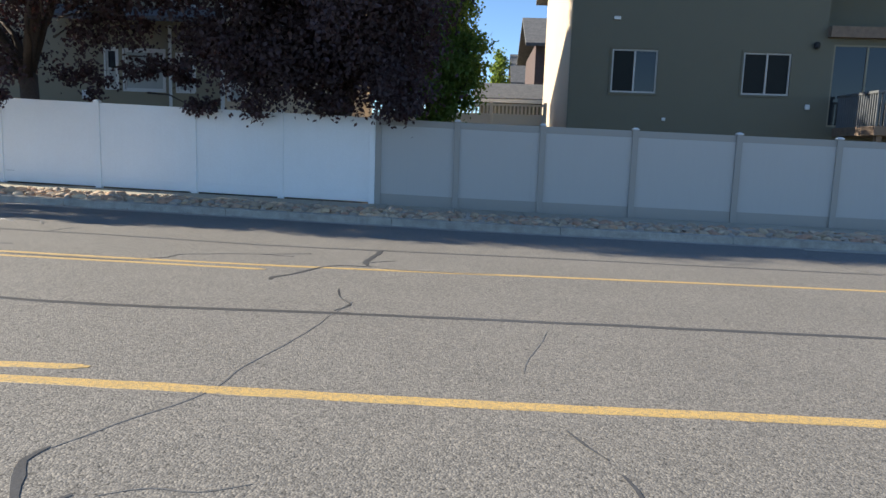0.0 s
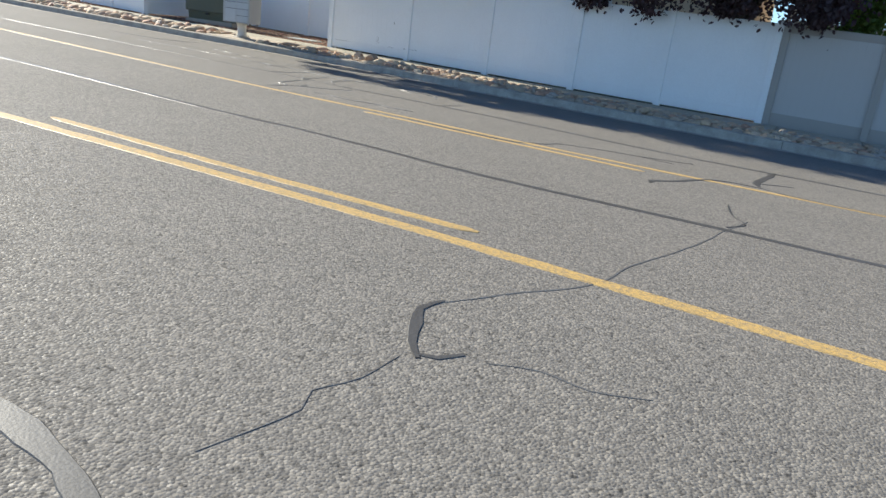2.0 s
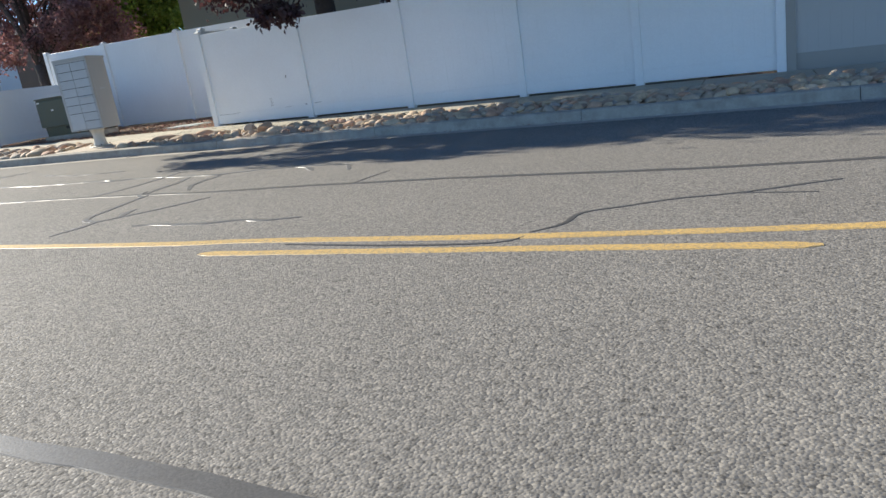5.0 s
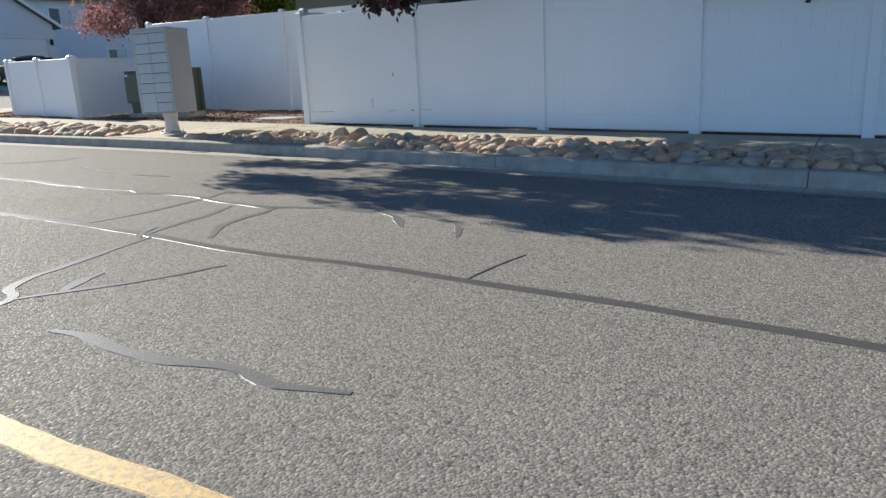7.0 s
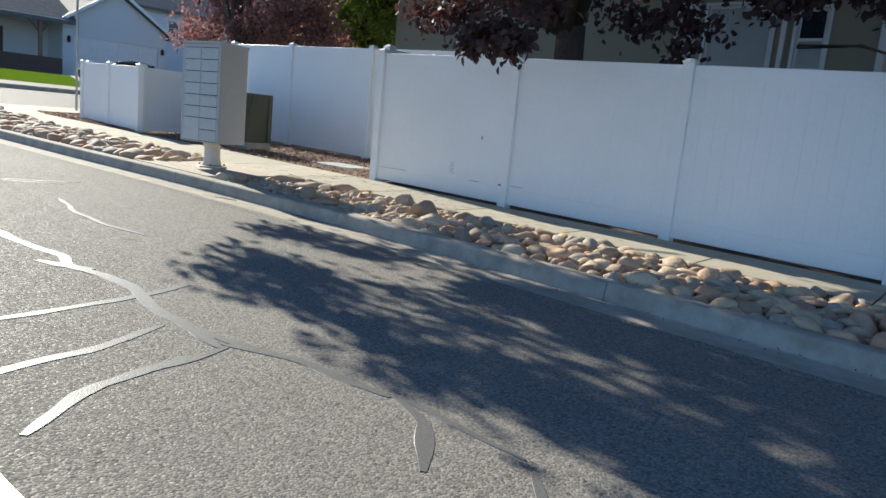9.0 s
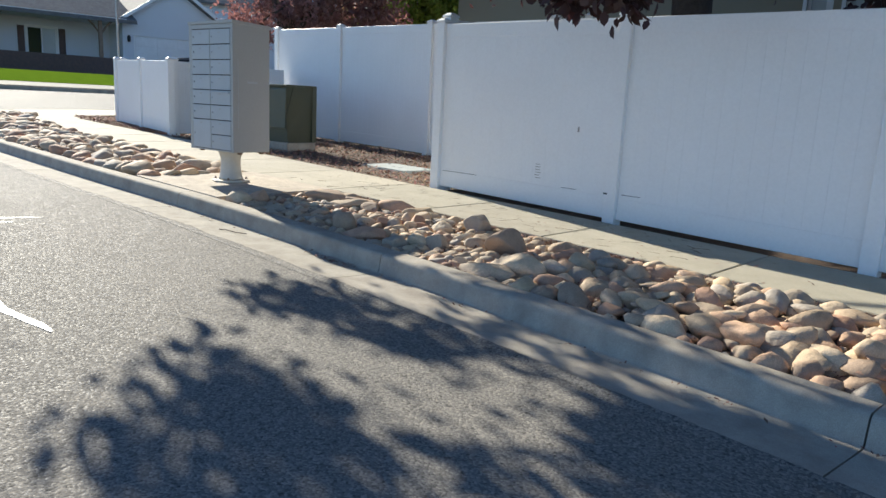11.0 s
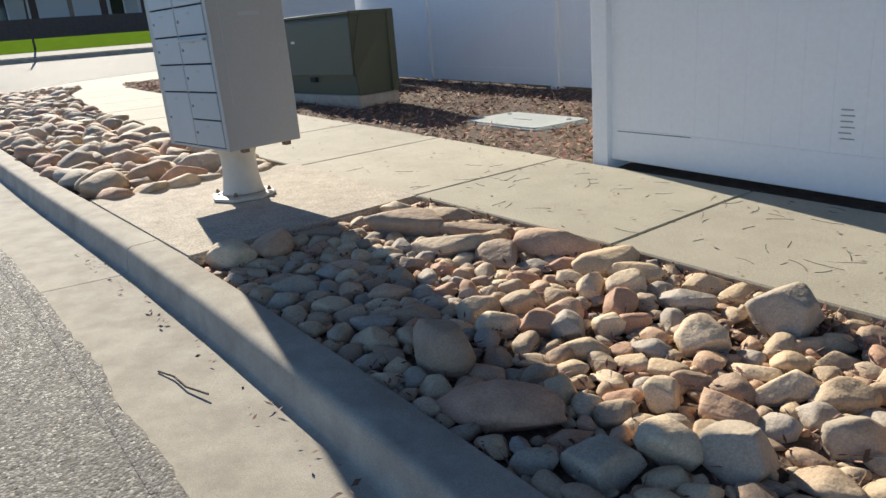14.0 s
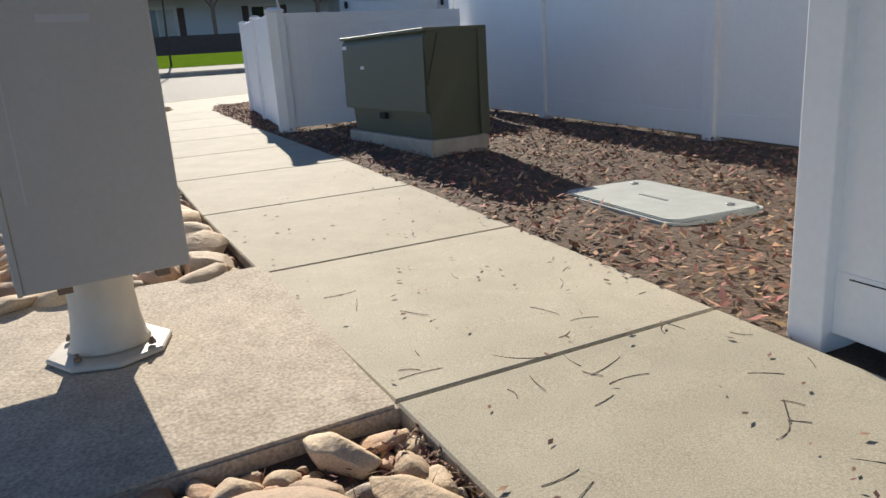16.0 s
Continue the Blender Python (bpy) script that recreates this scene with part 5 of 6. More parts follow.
    for x in (-5.8, -1.0, 4.6, 9.2, 14.0):
        part("porch_post", box(x - 0.08, x + 0.08, -0.45, -0.29, -0.3, 2.72), M_WOOD, t)
        for sgn in (-1, 1):
            part("brace", tube([(x, -0.37, 2.05), (x + sgn * 0.32, -0.37, 2.5), (x + sgn * 0.55, -0.37, 2.72)], [0.05, 0.05, 0.05], 6), M_WOOD, t)
    gable_roof(-6.0, 15.3, -0.3, 14, 2.88, 3.5, 0.4, "x", M_ROOF, t)
    part("flue", tube([(3.6, 4.6, 5.4), (3.6, 4.6, 6.7), (3.6, 4.6, 6.75)], [0.09, 0.09, 0.14], 8), M_STEEL, t)
    # two-storey house behind
    u = thing("house", "two-storey grey house behind the ranch house", "house", (-65.5, 39.0, S(-46)), 90)
    u.scale = (1.2, 1.2, 1.2)
    wn = [(1.0, 2.6, 3.7, 5.0), (4.6, 6.0, 3.7, 5.0), (7.0, 8.4, 3.7, 5.0), (5.0, 6.5, 0.9, 2.2)]
    wall_with_openings(-4.0, 9.0, -0.3, 5.7, wn, 0.2, M_GREYW, u)
    for q in wn:
        window(u, *q, M_WHITE, (M_GLASS, M_BLIND), 0.08, "v", M_WHITE)
    part("end_wall", box(-4.0, -3.8, 0.2, 9, -0.3, 5.7), M_GREYW, u)
    part("end_wall", box(8.8, 9.0, 0.2, 9, -0.3, 5.7), M_GREYW, u)
    for xg in (-4.0, 8.8):
        gable_wall(0, 9, 5.7, 2.3, xg, 0.2, M_GREYW, u)
    gable_roof(-4.0, 9.0, 0, 9, 5.7, 2.3, 0.5, "x", M_ROOF, u)


ranch_house()


def sheet(name, x0, x1, y0, y1, dz, material, label, category):
    xs = sorted({x0, x1, *[v for v in (-46, -42) if x0 < v < x1]})
    v = [(x, y, S(x) + dz) for x in xs for y in (y0, y1)]
    f = [(2 * i, 2 * i + 2, 2 * i + 3, 2 * i + 1) for i in range(len(xs) - 1)]
    return tagged(raw(name, v, f, material), label, category, kind="structure")


def far_kerb_and_lawn():
    t = thing("far_kerb", "pale concrete kerb along the side street", "kerb", kind="structure")
    for k in range(16):
        y0 = -4 + 3.06 * k
        part("kerb_section", box(-42.2, -41.9, y0, y0 + 3.05, S(-42) - 0.3, S(-42) + 0.03, 0.02), M_KERB, t)
    sheet("far_pavement", -43.1, -42.2, -8, 48, 0.02, M_CONC, "pale concrete pavement by the lawn", "pavement")
    sheet("lawn", -54.5, -43.1, -8, 24.5, 0.03, M_GRASS, "bright green mown lawn before the ranch house", "lawn")
    sheet("driveway", -53.4, -41.85, 24.52, 30.4, 0.04, M_CONC, "pale concrete driveway", "driveway")
    sg = thing("young_tree", "staked bare young tree trunk on the lawn", "tree", (-43.6, 16.6, S(-43.6)))
    part("trunk", tube([(0, 0, -0.1), (0.03, 0, 1.2), (0, 0.05, 2.6)], [0.05, 0.045, 0.03], 7), M_BARK, sg)


far_kerb_and_lawn()


# ---- cars ----
def car(label, at, rz, paint, kind="suv"):
    t = thing("car", label, "car", at, rz, group="parked cars")
    prof = [(-2.2, 0.35), (-2.25, 0.75), (-2.1, 0.95), (-1.1, 1.05), (-0.55, 1.55), (0.3, 1.66), (1.5, 1.64), (2.1, 1.1), (2.22, 0.9), (2.2, 0.35)]
    if kind == "sedan":
        prof = [(-2.25, 0.3), (-2.3, 0.65), (-2.1, 0.82), (-1.0, 0.92), (-0.35, 1.36), (0.3, 1.43), (0.95, 1.38), (1.6, 0.98), (2.2, 0.92), (2.25, 0.3)]
    bm = bmesh.new()
    secs = []
    for y in (-0.9, -0.82, 0.82, 0.9):
        k = 0.0 if abs(y) < 0.85 else 1.0
        secs.append([bm.verts.new((x * (1 - 0.02 * k), y * (1 if z < 1.0 else 0.84), 0.3 + (z - 0.3) * (1 - 0.06 * k))) for x, z in prof])
    n = len(prof)
    for a, b in zip(secs, secs[1:]):
        for k in range(n):
            bm.faces.new((a[k], a[(k + 1) % n], b[(k + 1) % n], b[k]))
    bm.faces.new(secs[0][::-1])
    bm.faces.new(secs[-1])
    bmesh.ops.recalc_face_normals(bm, faces=bm.faces[:])
    bmesh.ops.bevel(bm, geom=bm.edges[:], offset=0.03, segments=2, affect="EDGES")
    part("body", bm, paint, t, smooth=True)
    zt = max(p[1] for p in prof)
    for sgn in (-1, 1):
        part("side_window", box(-0.55, 0.45, sgn * 0.80 - 0.03, sgn * 0.80 + 0.03, 1.04, zt - 0.14, 0.02), M_GLASS, t)
        part("side_window", box(0.55, 1.35, sgn * 0.80 - 0.03, sgn * 0.80 + 0.03, 1.04, zt - 0.14, 0.02), M_GLASS, t)
        part("headlight", box(-2.27, -2.1, sgn * 0.62 - 0.16, sgn * 0.62 + 0.16, 0.66, 0.8, 0.02), M_WHITE, t)
        for x in (-1.4, 1.4):
            wh = lathe([(0.2, -0.11), (0.32, -0.10), (0.33, 0.0), (0.32, 0.10), (0.2, 0.11)], 20)
            bmesh.ops.rotate(wh, verts=wh.verts[:], matrix=Matrix.Rotation(radians(90), 3, "X"))
            tyre = part("wheel", wh, M_TYRE, t)
            tyre.matrix_basis = pose(x, sgn * 0.80, 0.33)
            rim = lathe([(0.2, -0.117), (0.1, -0.125), (0.1, 0.125), (0.2, 0.117)], 14)
            bmesh.ops.rotate(rim, verts=rim.verts[:], matrix=Matrix.Rotation(radians(90), 3, "X"))
            part("rim", rim, M_STEEL, tyre)
    ws = bmesh.new()
    x0, z0, x1, z1 = (-1.05, 1.1, -0.6, 1.5) if kind == "suv" else (-0.95, 0.96, -0.42, 1.32)
    v = [ws.verts.new(p) for p in ((x0 - 0.03, -0.7, z0), (x0 - 0.03, 0.7, z0), (x1 - 0.03, 0.62, z1), (x1 - 0.03, -0.62, z1), (x0 + 0.05, -0.7, z0), (x0 + 0.05, 0.7, z0), (x1 + 0.05, 0.62, z1), (x1 + 0.05, -0.62, z1))]
    for q in ((0, 1, 2, 3), (7, 6, 5, 4), (0, 4, 5, 1), (1, 5, 6, 2), (2, 6, 7, 3), (3, 7, 4, 0)):
        ws.faces.new([v[k] for k in q])
    part("windscreen", ws, M_GLASS, t)


car("dark tan estate car parked on the driveway", (-43.9, 26.6, S(-43.9) + 0.06), 70, M_CARA, "sedan")
car("silver saloon car parked on the side street", (-42.6, 31.6, S(-42.6) + 0.02), 95, M_CARB, "sedan")
car("dark sport utility car parked on the side street", (-42.9, 36.9, S(-42.9) + 0.02), 92, M_CARC)


# ---- river stones ----
def stone_mesh(name, seed, sub, material, flat=0.85, cuts=6):
    bm = bmesh.new()
    bmesh.ops.create_icosphere(bm, subdivisions=sub, radius=1.0)
    rnd = random.Random(seed)
    # a few flat faces, as on split field stone
    planes = [(Vector((rnd.uniform(-1, 1), rnd.uniform(-1, 1), rnd.uniform(-0.5, 1))).normalized(), rnd.uniform(0.57, 0.92)) for _ in range(cuts)]
    for v in bm.verts:
        p = v.co.copy()
        k = 1.06 + 0.22 * noise.noise(p * 1.0 + Vector((seed * 3.1, 0, 0))) + 0.07 * noise.noise(p * 2.6 + Vector((0, seed, 0)))
        p *= k
        for nrm, d in planes:
            e = p.dot(nrm) - d
            if e > 0:
                p -= nrm * e * flat
        v.co = p * (1 + 0.02 * noise.noise(p * 6 + Vector((seed, 0, seed))))
    me = bpy.data.meshes.new(name)
    bm.to_mesh(me)
    bm.free()
    me.shade_smooth()
    me.materials.append(material)
    return me


def scatter(x0, x1, lo, hi, count, seed, radii):
    """Stones packed by dart throwing, the large ones first."""
    rng = random.Random(seed)
    out, grid = [], {}
    for q in _taken:
        grid.setdefault((int(q[0] / 0.3), int(q[1] / 0.3)), []).append(q)
    sizes = sorted([rng.choice(radii) * rng.uniform(0.8, 1.25) for _ in range(count)], reverse=True)
    for r in sizes:
        for _ in range(24):
            x = rng.uniform(x0, x1)
            a, b = lo(x) + r * 0.75, hi(x) - r * 0.75
            if b <= a:
                continue
            y = rng.uniform(a, b)
            cell = (int(x / 0.3), int(y / 0.3))
            ok = True
            for i in (-1, 0, 1):
                for j in (-1, 0, 1):
                    for q in grid.get((cell[0] + i, cell[1] + j), ()):
                        if (q[0] - x) ** 2 + (q[1] - y) ** 2 < (0.84 * (q[2] + r)) ** 2:
                            ok = False
            if ok:
                grid.setdefault(cell, []).append((x, y, r))
                out.append((x, y, r))
                break
    return out


def stone_pose(x, y, r, rng, lift=0.0, thick=0.5):
    flat = rng.uniform(thick, thick + 0.28)
    long = rng.uniform(1.1, 1.55)
    sc = Matrix.Diagonal((r * long, r * rng.uniform(0.85, 1.05), r * flat, 1))
    z = S(x) - 0.055 + r * flat * 0.62 + lift
    return pose(x, y, z, rng.uniform(-18, 18), rng.uniform(-18, 18), rng.uniform(0, 360)) @ sc


_taken = []


def cobble(at, size, rz, seed, label):
    """One stone large enough to be told apart, bedded in the soil."""
    me = stone_mesh("cobble", seed, 4, M_STONE, 0.87, 6 + seed % 6)
    ob = new("cobble", me)
    ob.matrix_basis = pose(at[0], at[1], S(at[0]) - 0.05 + size[2] * 0.62, 6 - seed % 13, seed % 11 - 5, rz) @ Matrix.Diagonal((*[v * 1.08 for v in size], 1))
    _taken.append((at[0], at[1], size[0] * 0.35 + size[1] * 0.5))
    for k in (-1, 1):
        _taken.append((at[0] + k * size[0] * 0.55 * math.cos(radians(rz)), at[1] + k * size[0] * 0.55 * math.sin(radians(rz)), size[1] * 0.8))
    return tagged(ob, label, "stone", group="field stones")


cobble((-12.67, 14.37), (0.205, 0.110, 0.083), 32, 51, "long smooth tan stone beside the pavement")
cobble((-12.96, 14.51), (0.120, 0.059, 0.044), 39, 52, "smooth oblong sandy stone lying among smaller ones")
cobble((-12.65, 14.62), (0.186, 0.061, 0.046), 29, 53, "long smooth tan stone beside the pavement")
cobble((-12.31, 14.55), (0.173, 0.065, 0.049), 36, 54, "long smooth tan stone beside the pavement")
cobble((-12.24, 14.32), (0.189, 0.081, 0.061), 47, 55, "long smooth tan stone beside the pavement")
cobble((-12.15, 14.51), (0.111, 0.060, 0.045), 88, 56, "smooth oblong sandy stone lying among smaller ones")
cobble((-11.97, 14.40), (0.120, 0.079, 0.060), -3, 57, "smooth oblong sandy stone lying among smaller ones")
cobble((-11.90, 14.62), (0.212, 0.088, 0.066), 24, 58, "long smooth tan stone beside the pavement")
cobble((-11.70, 14.53), (0.085, 0.051, 0.038), 71, 59, "rounded sandy cobble lying on dry leaf litter")
cobble((-11.57, 14.63), (0.155, 0.079, 0.059), 85, 60, "long smooth tan stone beside the pavement")
cobble((-11.41, 14.65), (0.109, 0.067, 0.050), 36, 61, "smooth oblong sandy stone lying among smaller ones")
cobble((-11.44, 14.41), (0.061, 0.067, 0.050), 54, 62, "small rounded river stone in the bed by the kerb")
cobble((-11.34, 14.50), (0.075, 0.083, 0.062), 29, 63, "rounded sandy cobble lying on dry leaf litter")
cobble((-11.25, 14.34), (0.063, 0.070, 0.052), 23, 64, "small rounded river stone in the bed by the kerb")
cobble((-11.57, 13.95), (0.078, 0.069, 0.052), 56, 65, "rounded sandy cobble lying on dry leaf litter")
cobble((-11.49, 14.11), (0.095, 0.061, 0.046), 52, 66, "rounded sandy cobble lying on dry leaf litter")
cobble((-11.35, 14.17), (0.077, 0.055, 0.041), 47, 67, "rounded sandy cobble lying on dry leaf litter")
cobble((-11.43, 13.93), (0.078, 0.070, 0.052), 34, 68, "rounded sandy cobble lying on dry leaf litter")
cobble((-11.32, 14.02), (0.071, 0.068, 0.051), 54, 69, "rounded sandy cobble lying on dry leaf litter")
cobble((-11.23, 14.08), (0.063, 0.069, 0.052), 67, 70, "small rounded river stone in the bed by the kerb")
cobble((-11.36, 13.64), (0.115, 0.095, 0.11), 20, 71, "blunt grey-tan boulder lying beside the kerb")
cobble((-11.71, 13.77), (0.084, 0.060, 0.045), 56, 72, "rounded sandy cobble lying on dry leaf litter")
cobble((-11.63, 13.55), (0.083, 0.056, 0.042), 39, 73, "rounded sandy cobble lying on dry leaf litter")
cobble((-11.76, 13.63), (0.083, 0.045, 0.034), 50, 74, "rounded sandy cobble lying on dry leaf litter")
cobble((-11.99, 13.59), (0.076, 0.050, 0.037), 46, 75, "rounded sandy cobble lying on dry leaf litter")
cobble((-12.31, 13.56), (0.101, 0.061, 0.046), 47, 76, "smooth oblong sandy stone lying among smaller ones")
cobble((-12.87, 13.49), (0.127, 0.092, 0.069), 41, 77, "broad rounded tan stone lying among smaller ones")
cobble((-12.86, 13.70), (0.086, 0.095, 0.071), 67, 78, "rounded sandy cobble lying on dry leaf litter")
cobble((-12.92, 13.98), (0.145, 0.047, 0.035), 46, 79, "smooth oblong sandy stone lying among smaller ones")
cobble((-12.36, 13.74), (0.059, 0.051, 0.039), 42, 80, "small rounded river stone in the bed by the kerb")
cobble((-12.36, 13.85), (0.087, 0.047, 0.035), 36, 81, "rounded sandy cobble lying on dry leaf litter")
cobble((-12.53, 13.85), (0.064, 0.043, 0.032), 37, 82, "small rounded river stone in the bed by the kerb")
cobble((-12.09, 13.72), (0.055, 0.049, 0.037), 45, 83, "small rounded river stone in the bed by the kerb")
cobble((-11.95, 13.81), (0.071, 0.050, 0.038), 40, 84, "rounded sandy cobble lying on dry leaf litter")
cobble((-11.89, 13.74), (0.066, 0.032, 0.028), 46, 85, "small rounded river stone in the bed by the kerb")
cobble((-12.10, 13.82), (0.043, 0.041, 0.031), 44, 86, "small rounded river stone in the bed by the kerb")
cobble((-12.18, 14.07), (0.073, 0.050, 0.037), 54, 87, "rounded sandy cobble lying on dry leaf litter")
cobble((-12.04, 14.12), (0.062, 0.047, 0.035), 70, 88, "small rounded river stone in the bed by the kerb")
cobble((-11.87, 14.08), (0.039, 0.043, 0.032), 43, 89, "small rounded river stone in the bed by the kerb")
cobble((-11.71, 14.30), (0.066, 0.039, 0.029), 43, 90, "small rounded river stone in the bed by the kerb")
cobble((-11.73, 14.04), (0.039, 0.024, 0.028), 60, 91, "small rounded river stone in the bed by the kerb")
cobble((-11.16, 14.20), (0.051, 0.056, 0.042), 25, 92, "small rounded river stone in the bed by the kerb")
cobble((-10.78, 14.62), (0.135, 0.115, 0.105), 43, 93, "squarish tan boulder at the pavement edge")
cobble((-10.98, 13.58), (0.165, 0.085, 0.06), 34, 94, "long flat grey-tan stone beside the kerb")
cobble((-10.65, 13.60), (0.096, 0.079, 0.059), 40, 95, "rounded sandy cobble lying on dry leaf litter")
cobble((-10.59, 13.78), (0.076, 0.083, 0.062), 52, 96, "rounded sandy cobble lying on dry leaf litter")
cobble((-10.45, 13.87), (0.093, 0.097, 0.073), 55, 97, "rounded sandy cobble lying on dry leaf litter")
cobble((-10.60, 14.02), (0.088, 0.062, 0.046), 5, 98, "rounded sandy cobble lying on dry leaf litter")
cobble((-10.88, 14.33), (0.086, 0.081, 0.061), 74, 99, "rounded sandy cobble lying on dry leaf litter")
cobble((-11.10, 14.54), (0.102, 0.063, 0.047), 27, 100, "smooth oblong sandy stone lying among smaller ones")
cobble((-10.75, 13.95), (0.057, 0.062, 0.047), 46, 101, "small rounded river stone in the bed by the kerb")
cobble((-10.43, 14.30), (0.091, 0.056, 0.042), 46, 102, "rounded sandy cobble lying on dry leaf litter")
cobble((-10.55, 14.24), (0.093, 0.056, 0.042), 77, 103, "rounded sandy cobble lying on dry leaf litter")
cobble((-10.47, 14.06), (0.051, 0.046, 0.034), 47, 104, "small rounded river stone in the bed by the kerb")
cobble((-10.32, 14.13), (0.076, 0.071, 0.053), 56, 105, "rounded sandy cobble lying on dry leaf litter")
cobble((-11.14, 14.72), (0.091, 0.061, 0.046), 42, 106, "rounded sandy cobble lying on dry leaf litter")
cobble((-10.43, 13.69), (0.052, 0.038, 0.029), 48, 107, "small rounded river stone in the bed by the kerb")
cobble((-10.06, 14.20), (0.155, 0.130, 0.115), 58, 108, "large rounded tan boulder among river stones")
cobble((-9.58, 13.78), (0.194, 0.117, 0.088), 28, 109, "long flat grey-tan stone beside the kerb")
cobble((-9.67, 13.56), (0.179, 0.085, 0.064), 8, 110, "long flat grey-tan stone beside the kerb")
cobble((-9.81, 14.61), (0.129, 0.079, 0.059), 58, 111, "smooth oblong sandy stone lying among smaller ones")
cobble((-9.65, 14.45), (0.125, 0.082, 0.062), 57, 112, "broad rounded tan stone lying among smaller ones")
cobble((-9.42, 14.21), (0.104, 0.115, 0.086), 57, 113, "broad rounded tan stone lying among smaller ones")
cobble((-9.78, 14.09), (0.072, 0.067, 0.050), 58, 114, "rounded sandy cobble lying on dry leaf litter")
cobble((-14.9, 14.42), (0.15, 0.095, 0.075), 50, 121, "long sandy stone lying against the mailbox pad")
cobble((-14.86, 14.2), (0.12, 0.09, 0.06), 20, 122, "broad rounded tan stone lying among smaller ones")
cobble((-15.2, 14.1), (0.2, 0.12, 0.09), 65, 123, "flat yellow-tan slab of stone resting on others")
cobble((-15.6, 13.7), (0.15, 0.11, 0.07), 30, 124, "broad rounded tan stone lying among smaller ones")


SHAPES = [stone_mesh("stone", s, 3, M_STONE) for s in range(7)]
SHAPES_LOW = [stone_mesh("stone_low", s + 20, 2, M_STONES, 0.95, 10) for s in range(8)]
_rng = random.Random(4)
_bk = lambda x: kerb_y(x, -0.17)
_near_stones = scatter(-13.02, -9.3, _bk, near, 1500, 21, (0.018, 0.022, 0.026, 0.03, 0.034, 0.04, 0.046))
_rest = _near_stones[296:]
_near_stones = _near_stones[:296]
for _x, _y, _r in _near_stones:
    shared("stone", _rng.choice(SHAPES), rock_bed_east, stone_pose(_x, _y, _r, _rng))


def joined_stones(name, spots, rng, lift=None, thick=0.5):
    vs, fs, base = [], [], 0
    data = []
    for me in SHAPES_LOW:
        co = np.empty(len(me.vertices) * 3)
        me.vertices.foreach_get("co", co)
        data.append((co.reshape(-1, 3), np.array([tuple(p.vertices) for p in me.polygons])))
    for k, (x, y, r) in enumerate(spots):
        co, po = data[rng.randrange(len(data))]
        m = np.array(stone_pose(x, y, r, rng, lift(x, y) if lift else 0.0, thick))
        vs.append(co @ m[:3, :3].T + m[:3, 3])
        fs.append(po + base)
        base += len(co)
    ob = raw(name, np.concatenate(vs).tolist(), np.concatenate(fs).tolist(), M_STONES, smooth=True)
    return tagged(ob, "rounded tan river stones heaped along the kerb", "stones", kind="stuff")


joined_stones("river_stones", _rest + scatter(-9.3, 9.5, _bk, near, 3300, 31, (0.03, 0.04, 0.05, 0.06, 0.075, 0.09)), random.Random(6))
joined_stones("river_stones", scatter(-26.4, -14.7, _bk, lambda x: near(x), 1500, 41, (0.035, 0.05, 0.07, 0.09, 0.11, 0.13)), random.Random(7), None, 0.5)
# pebbles filling the gaps of the nearest stretch, and a second layer
_pr = random.Random(9)
_peb = [(_x, _pr.uniform(_bk(_x) + 0.03, near(_x) - 0.04), _pr.uniform(0.012, 0.026)) for _x in [_pr.uniform(-13.0, -8.0) for _ in range(520)]]
joined_stones("pebbles", _peb, _pr)
_top = [(_x, _pr.uniform(_bk(_x) + 0.2, near(_x) - 0.25), _pr.uniform(0.05, 0.1)) for _x in [_pr.uniform(-26, -14.8) for _ in range(160)] + [_pr.uniform(-9.5, 8) for _ in range(260)]]
joined_stones("river_stones", _top, _pr, lambda x, y: 0.045, 0.38)


# ---- bark chips, leaf litter, debris ----
def flakes(name, spots, size, seed, material, label, category, aspect=0.35, tilt=0.35, zf=None):
    rng = np.random.default_rng(seed)
    n = len(spots)
    p = np.array(spots)
    a = rng.uniform(0, 2 * np.pi, n)
    d = np.stack([np.cos(a), np.sin(a), rng.normal(0, tilt, n)], 1)
    s = np.stack([-np.sin(a), np.cos(a), rng.normal(0, tilt, n)], 1)
    L = (size * rng.uniform(0.5, 1.4, n))[:, None]
    c = p + np.array([0, 0, 0.006]) + rng.uniform(0, 0.012, n)[:, None] * np.array([0, 0, 1])
    v = np.stack([c - d * L / 2, c + s * L * aspect / 2 + d * L * 0.05, c + d * L / 2, c - s * L * aspect / 2 - d * L * 0.05], 1)
    ob = raw(name, v.reshape(-1, 3).tolist(), [(4 * i, 4 * i + 1, 4 * i + 2, 4 * i + 3) for i in range(n)], material)
    return tagged(ob, label, category, kind="stuff")


_cr = random.Random(12)
_spots = []
while len(_spots) < 16000:
    _x = _cr.uniform(-26.2, -12.9)
    _y = _cr.uniform(far(_x) - 0.02, 18.95 if _x > -20.8 else 16.5 if _x > -24.2 else 17.3)
    if abs(_x + 14.66) < 0.58 and abs(_y - 16.95) < 0.35:
        continue
    _spots.append((_x, _y, S(_x) + _cr.uniform(-0.01, 0.012)))
flakes("bark_chips", _spots, 0.055, 3, M_CHIP, "loose red-brown bark mulch chips", "mulch")
_bed = {}
for _q in _near_stones + _rest:
    for _i in (-1, 0, 1):
        for _j in (-1, 0, 1):
            _bed.setdefault((int(_q[0] / 0.3) + _i, int(_q[1] / 0.3) + _j), []).append(_q)
_spots = []
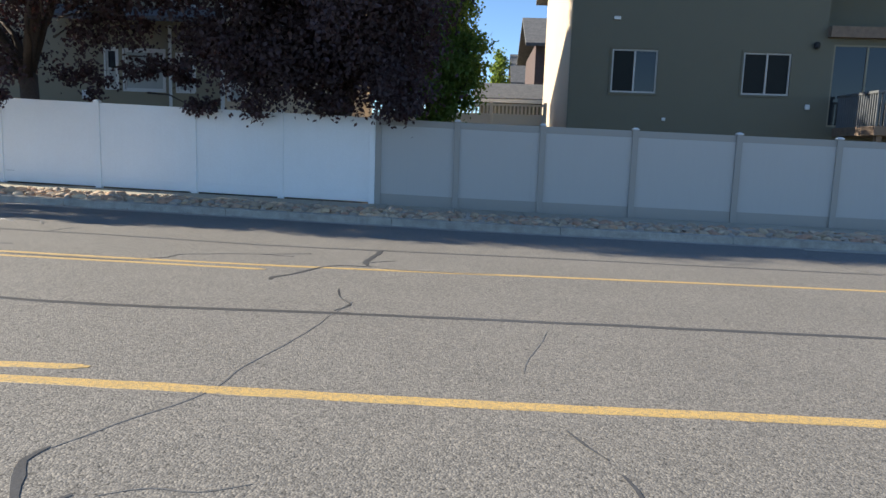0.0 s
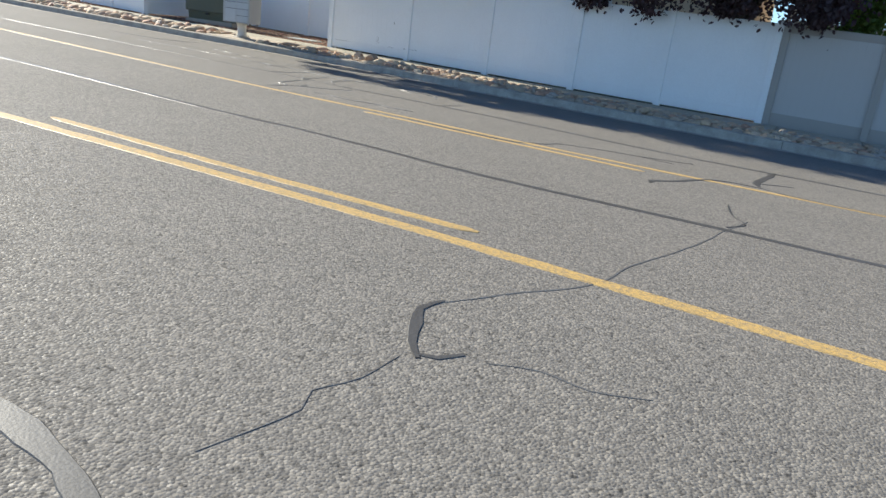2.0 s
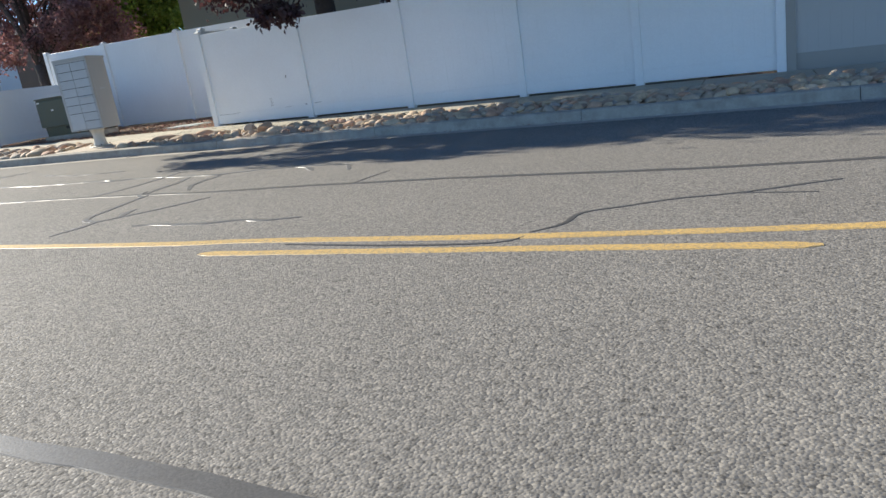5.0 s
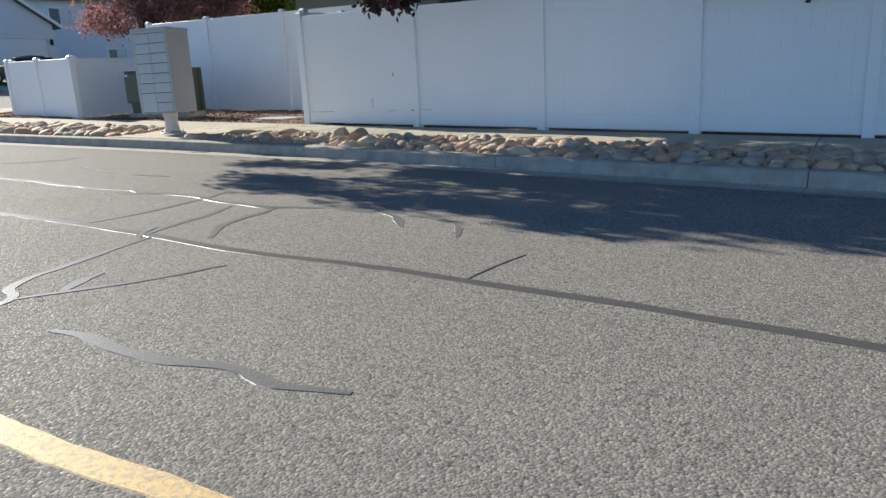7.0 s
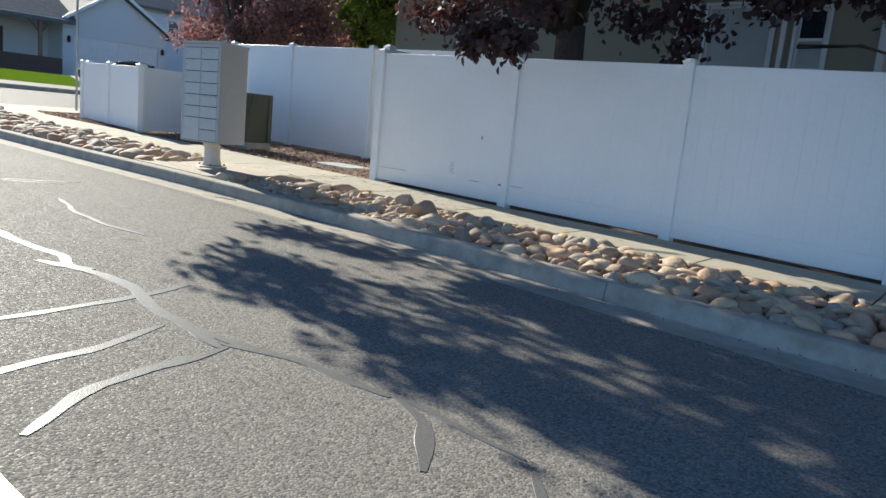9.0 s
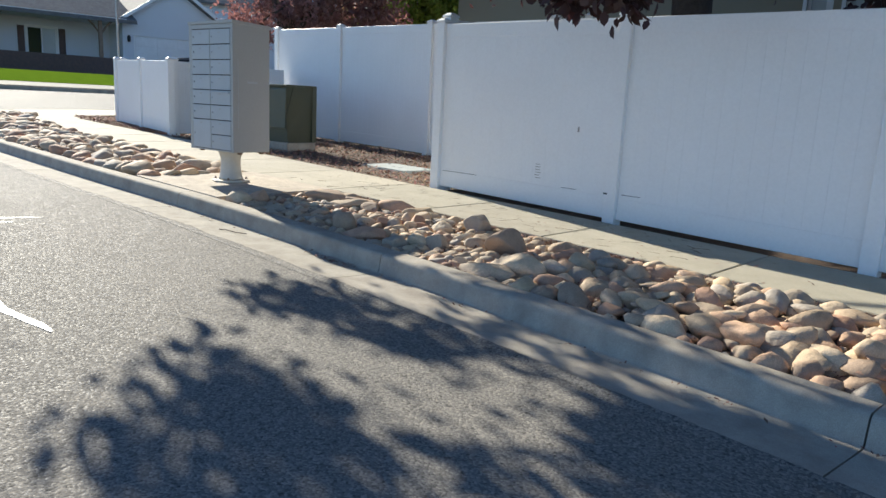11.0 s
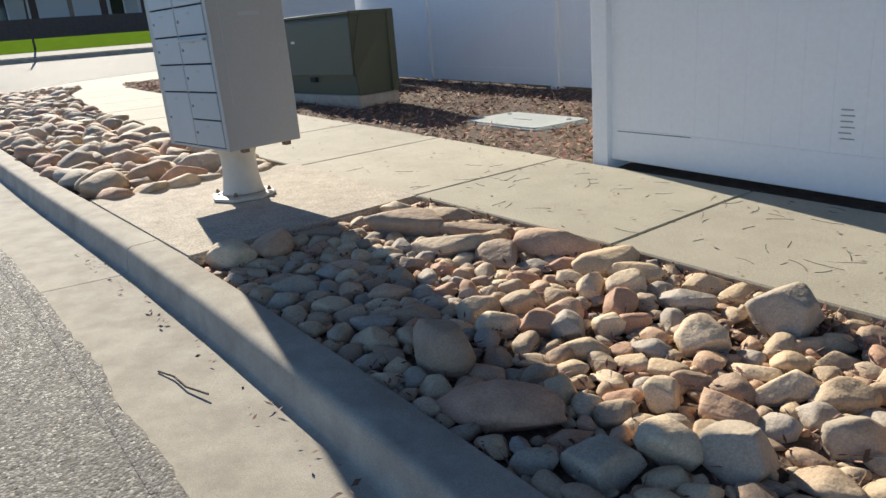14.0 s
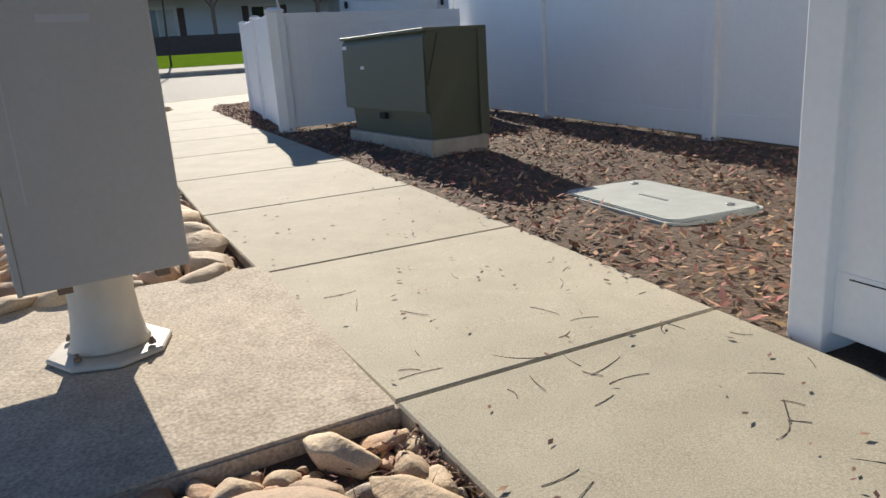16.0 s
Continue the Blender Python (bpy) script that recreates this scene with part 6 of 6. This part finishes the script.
for _ in range(14000):
    _x = _cr.uniform(-13.0, -6.0)
    _y = _cr.choice((_cr.uniform(_bk(_x), near(_x)), near(_x) - abs(_cr.gauss(0, 0.09))))
    if any((q[0] - _x) ** 2 + (q[1] - _y) ** 2 < (q[2] * 0.8) ** 2 for q in _bed.get((int(_x / 0.3), int(_y / 0.3)), ())):
        continue
    _spots.append((_x, _y, S(_x) - 0.055 + _cr.uniform(0, 0.035)))
flakes("dry_stems", [q for q in _spots if q[0] < -8.5][::3], 0.075, 14, M_STRAW, "thin dry stems and grass among the stones", "stems", 0.05, 0.4)
flakes("leaf_litter", _spots, 0.024, 4, M_DEAD, "dry brown and red leaf litter between the stones", "leaves", 0.4, 0.5)
_spots = [(_x, _cr.uniform(near(_x) + 0.02, far(_x)), S(_x) + 0.001) for _x in [_cr.uniform(-17, -8) for _ in range(240)]]
flakes("fallen_leaves", _spots, 0.027, 5, M_DEAD, "small dry leaves scattered on the pavement", "leaves", 0.45, 0.15)
_spots = [(_x, kerb_y(_x, _cr.uniform(0.06, 0.14)), S(_x) - 0.132) for _x in [_cr.uniform(-14, -4) for _ in range(170)] + [_cr.gauss(-10.8, 0.14) for _ in range(70)]]
flakes("gutter_leaves", _spots, 0.026, 6, M_DEAD, "dry leaves gathered in the gutter", "leaves", 0.45, 0.3)


def twig(at, pts, r):
    z = at[2]
    ob = part("twig", tube([(at[0] + x, at[1] + y, z + h) for x, y, h in pts], [r] * len(pts), 5), M_BARK)
    tagged(ob, "thin dry twig lying on the concrete", "twig", group="fallen twigs")


twig((-12.0, 12.97, S(-12) - 0.122), [(-0.14, -0.03, 0.003), (-0.05, 0.0, 0.006), (0.06, 0.01, 0.004), (0.17, 0.05, 0.006)], 0.004)
for _k in range(100):
    _x = _cr.uniform(-14.2, -9.2)
    _y = _cr.uniform(near(_x) + 0.08, far(_x) - 0.05)
    _a, _l, _c = _cr.uniform(0, 6.28), _cr.uniform(0.04, 0.17), _cr.uniform(-1.1, 1.1)
    _px, _py, _pts = 0.0, 0.0, []
    for _j in range(7):
        _pts.append((_px, _py, 0.0012 + 0.0006 * (_j % 2)))
        _px += _l / 6 * math.cos(_a + _c * _j / 6)
        _py += _l / 6 * math.sin(_a + _c * _j / 6)
    twig((_x, _y, S(_x)), _pts, 0.001)
